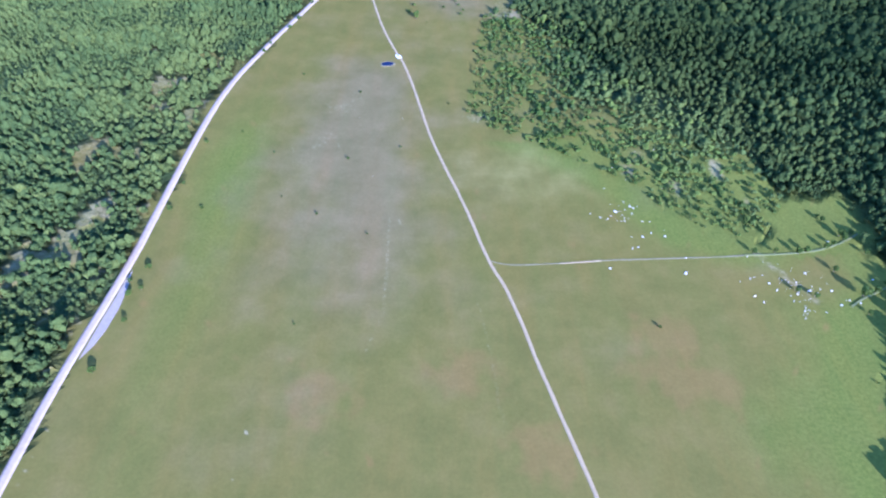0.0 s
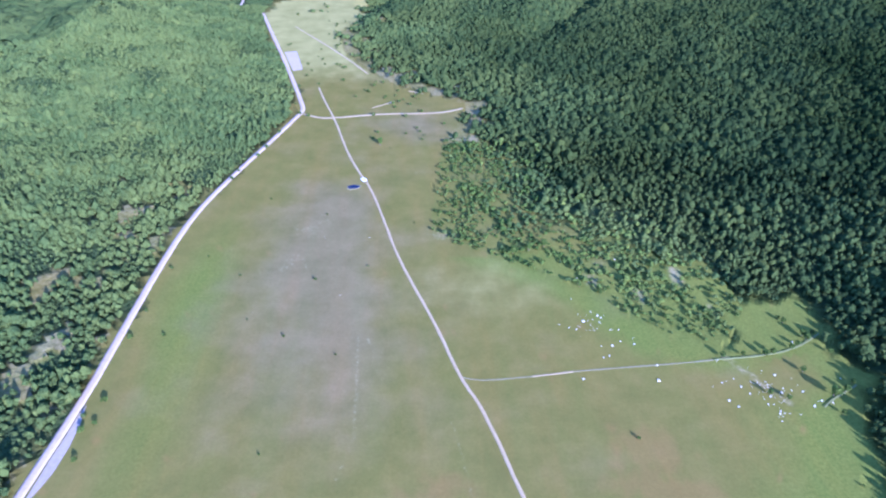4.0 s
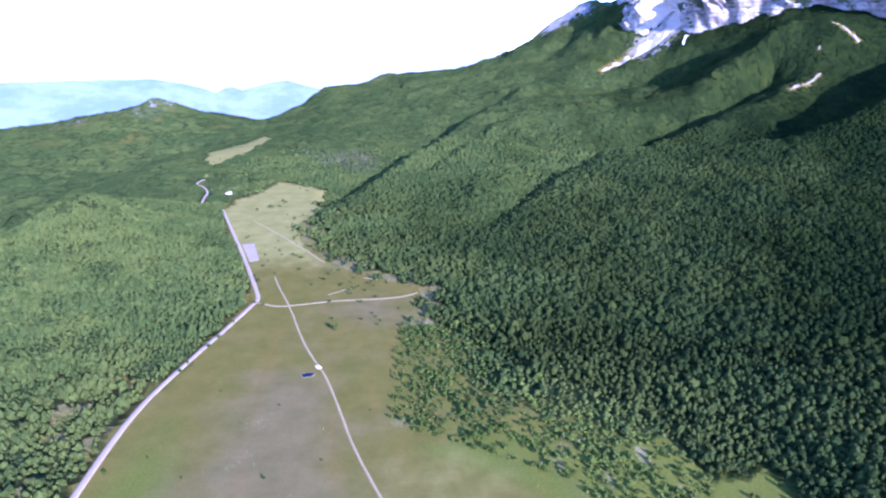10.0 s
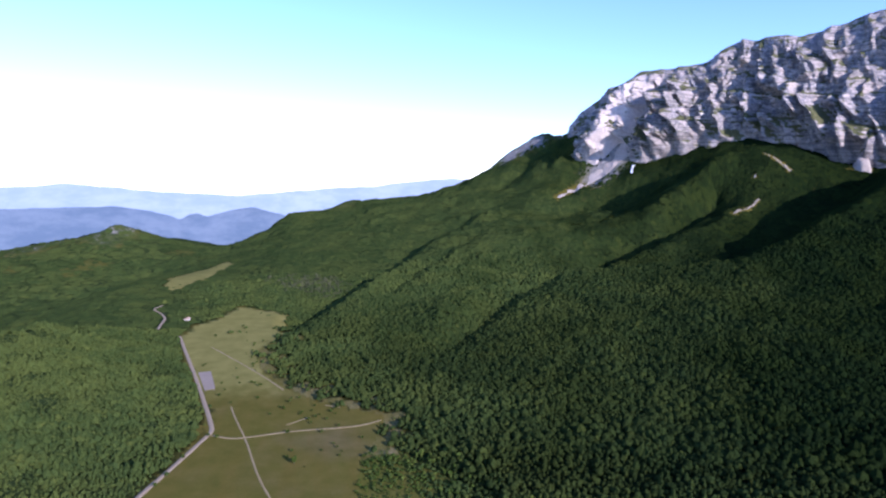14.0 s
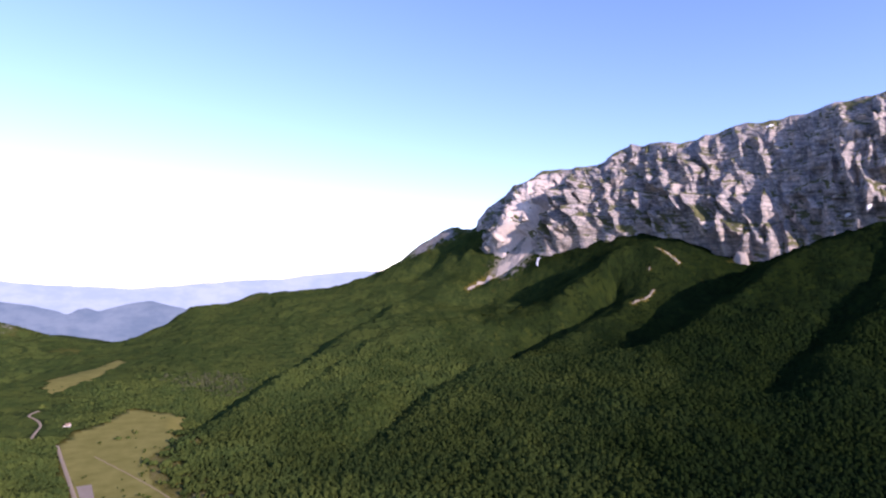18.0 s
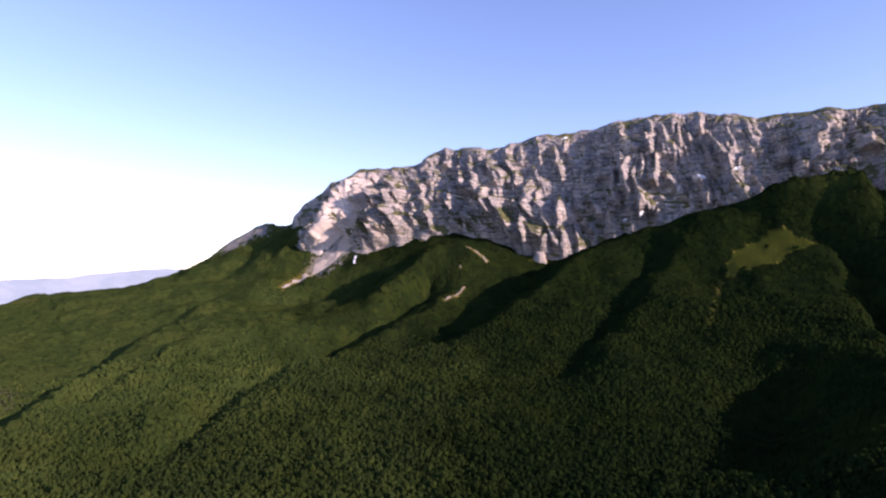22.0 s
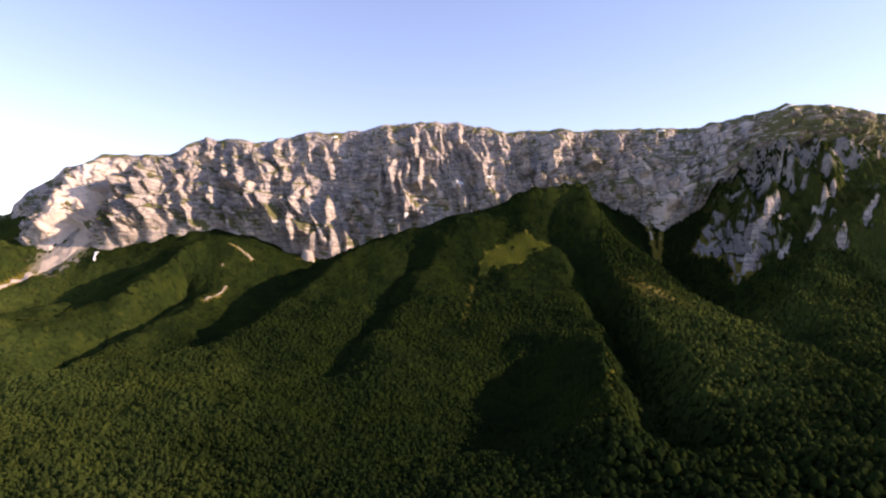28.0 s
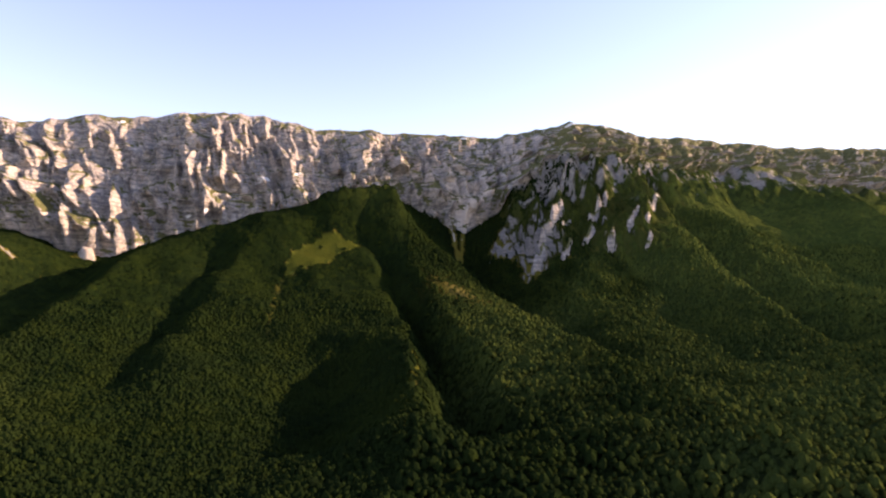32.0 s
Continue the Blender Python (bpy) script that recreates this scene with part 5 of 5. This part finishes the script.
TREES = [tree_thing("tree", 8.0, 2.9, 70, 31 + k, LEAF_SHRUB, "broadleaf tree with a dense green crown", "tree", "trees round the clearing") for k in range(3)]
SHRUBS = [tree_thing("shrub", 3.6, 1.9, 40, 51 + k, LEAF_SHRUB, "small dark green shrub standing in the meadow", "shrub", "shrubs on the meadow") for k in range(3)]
CLEARING_TREES = [(241, 292.8), (247, 294.5), (262, 298), (268, 301.5), (278, 307), (285, 312), (277, 311), (268, 256), (278, 259), (286, 265), (226, 294), (211, 293), (269, 330), (271, 326), (259, 277), (287, 293), (265, 241), (227, 259), (237, 254)]
FIELD_SHRUBS = [(-76, 393), (-168, 429), (-136, 401), (-132, 522), (-76, 492), (4, 474), (-20, 632), (-175, 333), (-120, 347), (-35, 409), (-90, 229), (-53, 308), (132, 229), (-91, 328), (246, 191)]
ROAD_SHRUBS = [(-197, 331), (-193, 274), (-192, 256), (-193, 230), (-198, 194), (-193, 413), (-196, 360), (-162, 615), (-148, 676), (-132, 731), (-156, 636), (-175, 581), (-178, 564), (-121, 724), (-41, 724), (-201, 262), (-198, 251)]
rng = np.random.default_rng(21)
for k, (tx, ty) in enumerate(CLEARING_TREES):
    place_tree(TREES[k % 3], tx, ty, 1.15 if k == 7 else rng.uniform(0.45, 0.85), rng.uniform(0, 360), "tall broadleaf tree beside a dry stone wall" if k == 7 else "")
place_tree(TREES[1], -31, 641, 1.2, 40, "large round dark tree alone in the meadow")
for k, (tx, ty) in enumerate(FIELD_SHRUBS):
    place_tree(SHRUBS[k % 3], tx, ty, rng.uniform(0.55, 0.95) * (1.2 if k == 0 else 0.75), rng.uniform(0, 360))
for k, (tx, ty) in enumerate(ROAD_SHRUBS):
    place_tree(SHRUBS[k % 3], tx, ty, rng.uniform(0.9, 1.35), rng.uniform(0, 360), "dark green shrub on the road's verge")
n = 0
while n < 60:  # shrubs of the far meadow
    tx, ty = rng.uniform(-190, 75), rng.uniform(640, 1180)
    if inside(np.array([tx]), np.array([ty]), FIELD)[0] and off_line(tx, ty, ROAD) > 14 and off_line(tx, ty, TRACK) > 8 and off_line(tx, ty, EDGE_EAST) < rng.uniform(10, 130):
        place_tree(SHRUBS[n % 3], tx, ty, rng.uniform(0.6, 1.3), rng.uniform(0, 360), "dark green shrub in the far meadow")
        n += 1
n = 0
while n < 150:  # shrubs along the wood's edge
    tx, ty = rng.uniform(20, 245), rng.uniform(295, 660)
    if inside(np.array([tx]), np.array([ty]), SHRUB_BELT)[0] and off_line(tx, ty, EDGE_EAST) < abs(rng.normal(0, 35)) + 2:
        place_tree(SHRUBS[n % 3], tx, ty, rng.uniform(0.5, 1.15), rng.uniform(0, 360), "green shrub at the wood's open edge")
        n += 1
for proto in TREES + SHRUBS:  # the patterns themselves stand in the wood's edge
    k = (TREES + SHRUBS).index(proto)
    proto.matrix_basis = pose(86 + 14 * k, 422 + 4 * k, float(height(86 + 14 * k, 422 + 4 * k)), 0, 0, 50 * k)


# ============ crags, scree and snow on the mountain ============
def rock_patch(name, poly, amp, scale, seed, mat, label, category, rise=2.0, rough=1.0, cell=7.0):
    """Rock that stands out of the slope inside an outline."""
    xs, ys = [p[0] for p in poly], [p[1] for p in poly]
    gx, gy = np.arange(min(xs) - 30, max(xs) + 30, cell), np.arange(min(ys) - 30, max(ys) + 30, cell)
    X, Y = np.meshgrid(gx, gy)
    d = off_line(X, Y, poly + poly[:1]) * np.where(inside(X, Y, poly), 1, -1)
    wide = min(22.0, 0.7 * float(d.max()))
    m = smooth(-0.3 * wide, wide, d + 0.6 * wide * fbm(X / 40, Y / 40, seed, 3))
    lump = smooth(-0.1, 0.45, fbm(X / scale, Y / scale, seed + 3, 3))
    Z = height(X, Y) - 9 + m * (9 + rise + amp * lump + rough * amp * 0.25 * fbm(X / (scale * 0.3), Y / (scale * 0.3), seed + 6, 3))
    faces = grid_faces(len(gy), len(gx))
    body, last = (d == d.max()), 0
    while body.sum() > last:
        # grow over what hangs together
        last = body.sum()
        near = body.copy()
        near[1:] |= body[:-1]; near[:-1] |= body[1:]; near[:, 1:] |= body[:, :-1]; near[:, :-1] |= body[:, 1:]
        body = near & (m > 0.02) | body
    keep = body.ravel()[faces].any(1)
    used, faces = np.unique(faces[keep], return_inverse=True)
    ob = new(name, quick_mesh(name, np.stack([X, Y, Z], -1).reshape(-1, 3)[used], faces.reshape(-1, 4), mat))
    if mat == ROCK:
        ob.data.attributes.new("turf", "FLOAT", "POINT").data.foreach_set("value", np.full(len(used), 0.3, np.float32))
    return ob


for line, w0, w1, lab in SCREES:
    tagged(rock_patch("scree", band(line, w0, w1), 3, 20, 5, SCREE if w0 > 12 else TALUS, "", "", 30 if w1 == 34 else 3, 0.6, 5.0), lab, "scree", "screes on the mountain")

# ============ rock fins on the eastern spur ============
FINS = (([(2500, 218), (2416, 200), (2343, 170)], 16), ([(2545, 54), (2503, 26), (2410, 4)], 13), ([(2525, -89), (2466, -105), (2405, -118)], 10), ([(2673, -163), (2621, -195), (2596, -227)], 10),
        ([(2490, -158), (2474, -161), (2458, -165)], 10), ([(2383, -149), (2371, -157), (2345, -165)], 9), ([(2416, 74), (2369, 57), (2345, 41)], 11), ([(2385, -5), (2367, -25), (2352, -42)], 11),
        ([(2343, 137), (2310, 136), (2270, 134)], 11), ([(2330, 240), (2290, 235), (2225, 226)], 15), ([(2627, 214), (2624, 170), (2590, 126)], 12), ([(2445, 155), (2415, 147), (2375, 139)], 9))
for k, (line, wide) in enumerate(FINS):
    (ax, ay), (mx, my), (bx, by) = line
    half = 0.42 * math.hypot(ax - bx, ay - by) + 4
    line = [(mx - e * 0.9 * half, my + e * 0.43 * half) for e in (-1, 0, 1)]
    tagged(rock_patch("rock_outcrop", band(line, wide * 0.9, wide * 0.9), 1.3 * wide, 22, 300 + k, ROCK, "", "", 1.7 * wide, 1.2, 3.5), "grey limestone outcrop standing out of the wooded spur", "rock outcrop", "outcrops on the spur")

# ============ a small barn in the far valley ============
ROOF = plain_material("weathered_clay_roof", [(0.3, (0.3, 0.2, 0.15)), (0.7, (0.45, 0.32, 0.25))], 1.0, 0.9, 0.3, 0.03)
PLASTER = plain_material("white_plaster", [(0.3, (0.6, 0.58, 0.55)), (0.7, (0.8, 0.78, 0.75))], 0.8, 0.9)
DOOR = plain_material("brown_door_wood", [(0.3, (0.1, 0.06, 0.04)), (0.7, (0.2, 0.13, 0.08))], 2.0, 0.8)


def make_barn():
    root = tagged(new("barn"), "small white plastered barn in the far wood", "barn")
    root.matrix_basis = pose(-277, 1346, float(height(-277, 1346)), 0, 0, 75)
    bm = bmesh.new()
    box(bm, 0, 0, 2.0, 16, 7, 5.0, 0.1)
    part("wall", bm, PLASTER, root)
    bm = bmesh.new()
    for sgn in (-1, 1):
        pts = [(-8.6, 0, 7.0), (8.6, 0, 7.0), (8.6, sgn * 4.1, 4.2), (-8.6, sgn * 4.1, 4.2)]
        a = [bm.verts.new(p) for p in pts]
        b = [bm.verts.new((p[0], p[1], p[2] + 0.3)) for p in pts]
        bm.faces.new(a), bm.faces.new(b)
        for i in range(4):
            bm.faces.new((a[i], a[(i + 1) % 4], b[(i + 1) % 4], b[i]))
    bmesh.ops.recalc_face_normals(bm, faces=bm.faces)
    part("roof", bm, ROOF, root)
    bm = bmesh.new()
    box(bm, 0, -3.55, 1.4, 2.6, 0.16, 2.8, 0.02)
    part("door", bm, DOOR, root)


make_barn()


def snow_patch(line, w0, w1, seed):
    ob = rock_patch("snow_patch", band(line, w0, w1), 1.5, 20, seed, SNOW, "", "", 3.5, 0.3, 4.0)
    tagged(ob, "small patch of old snow below the cliff", "snow", "old snow on the mountain")


for k, (line, w0, w1) in enumerate((([(1372, 2286), (1392, 2286), (1414, 2290)], 9, 6), ([(1262, 2345), (1240, 2318), (1226, 2296)], 9, 5))):
    snow_patch(line, w0, w1, 70 + k)
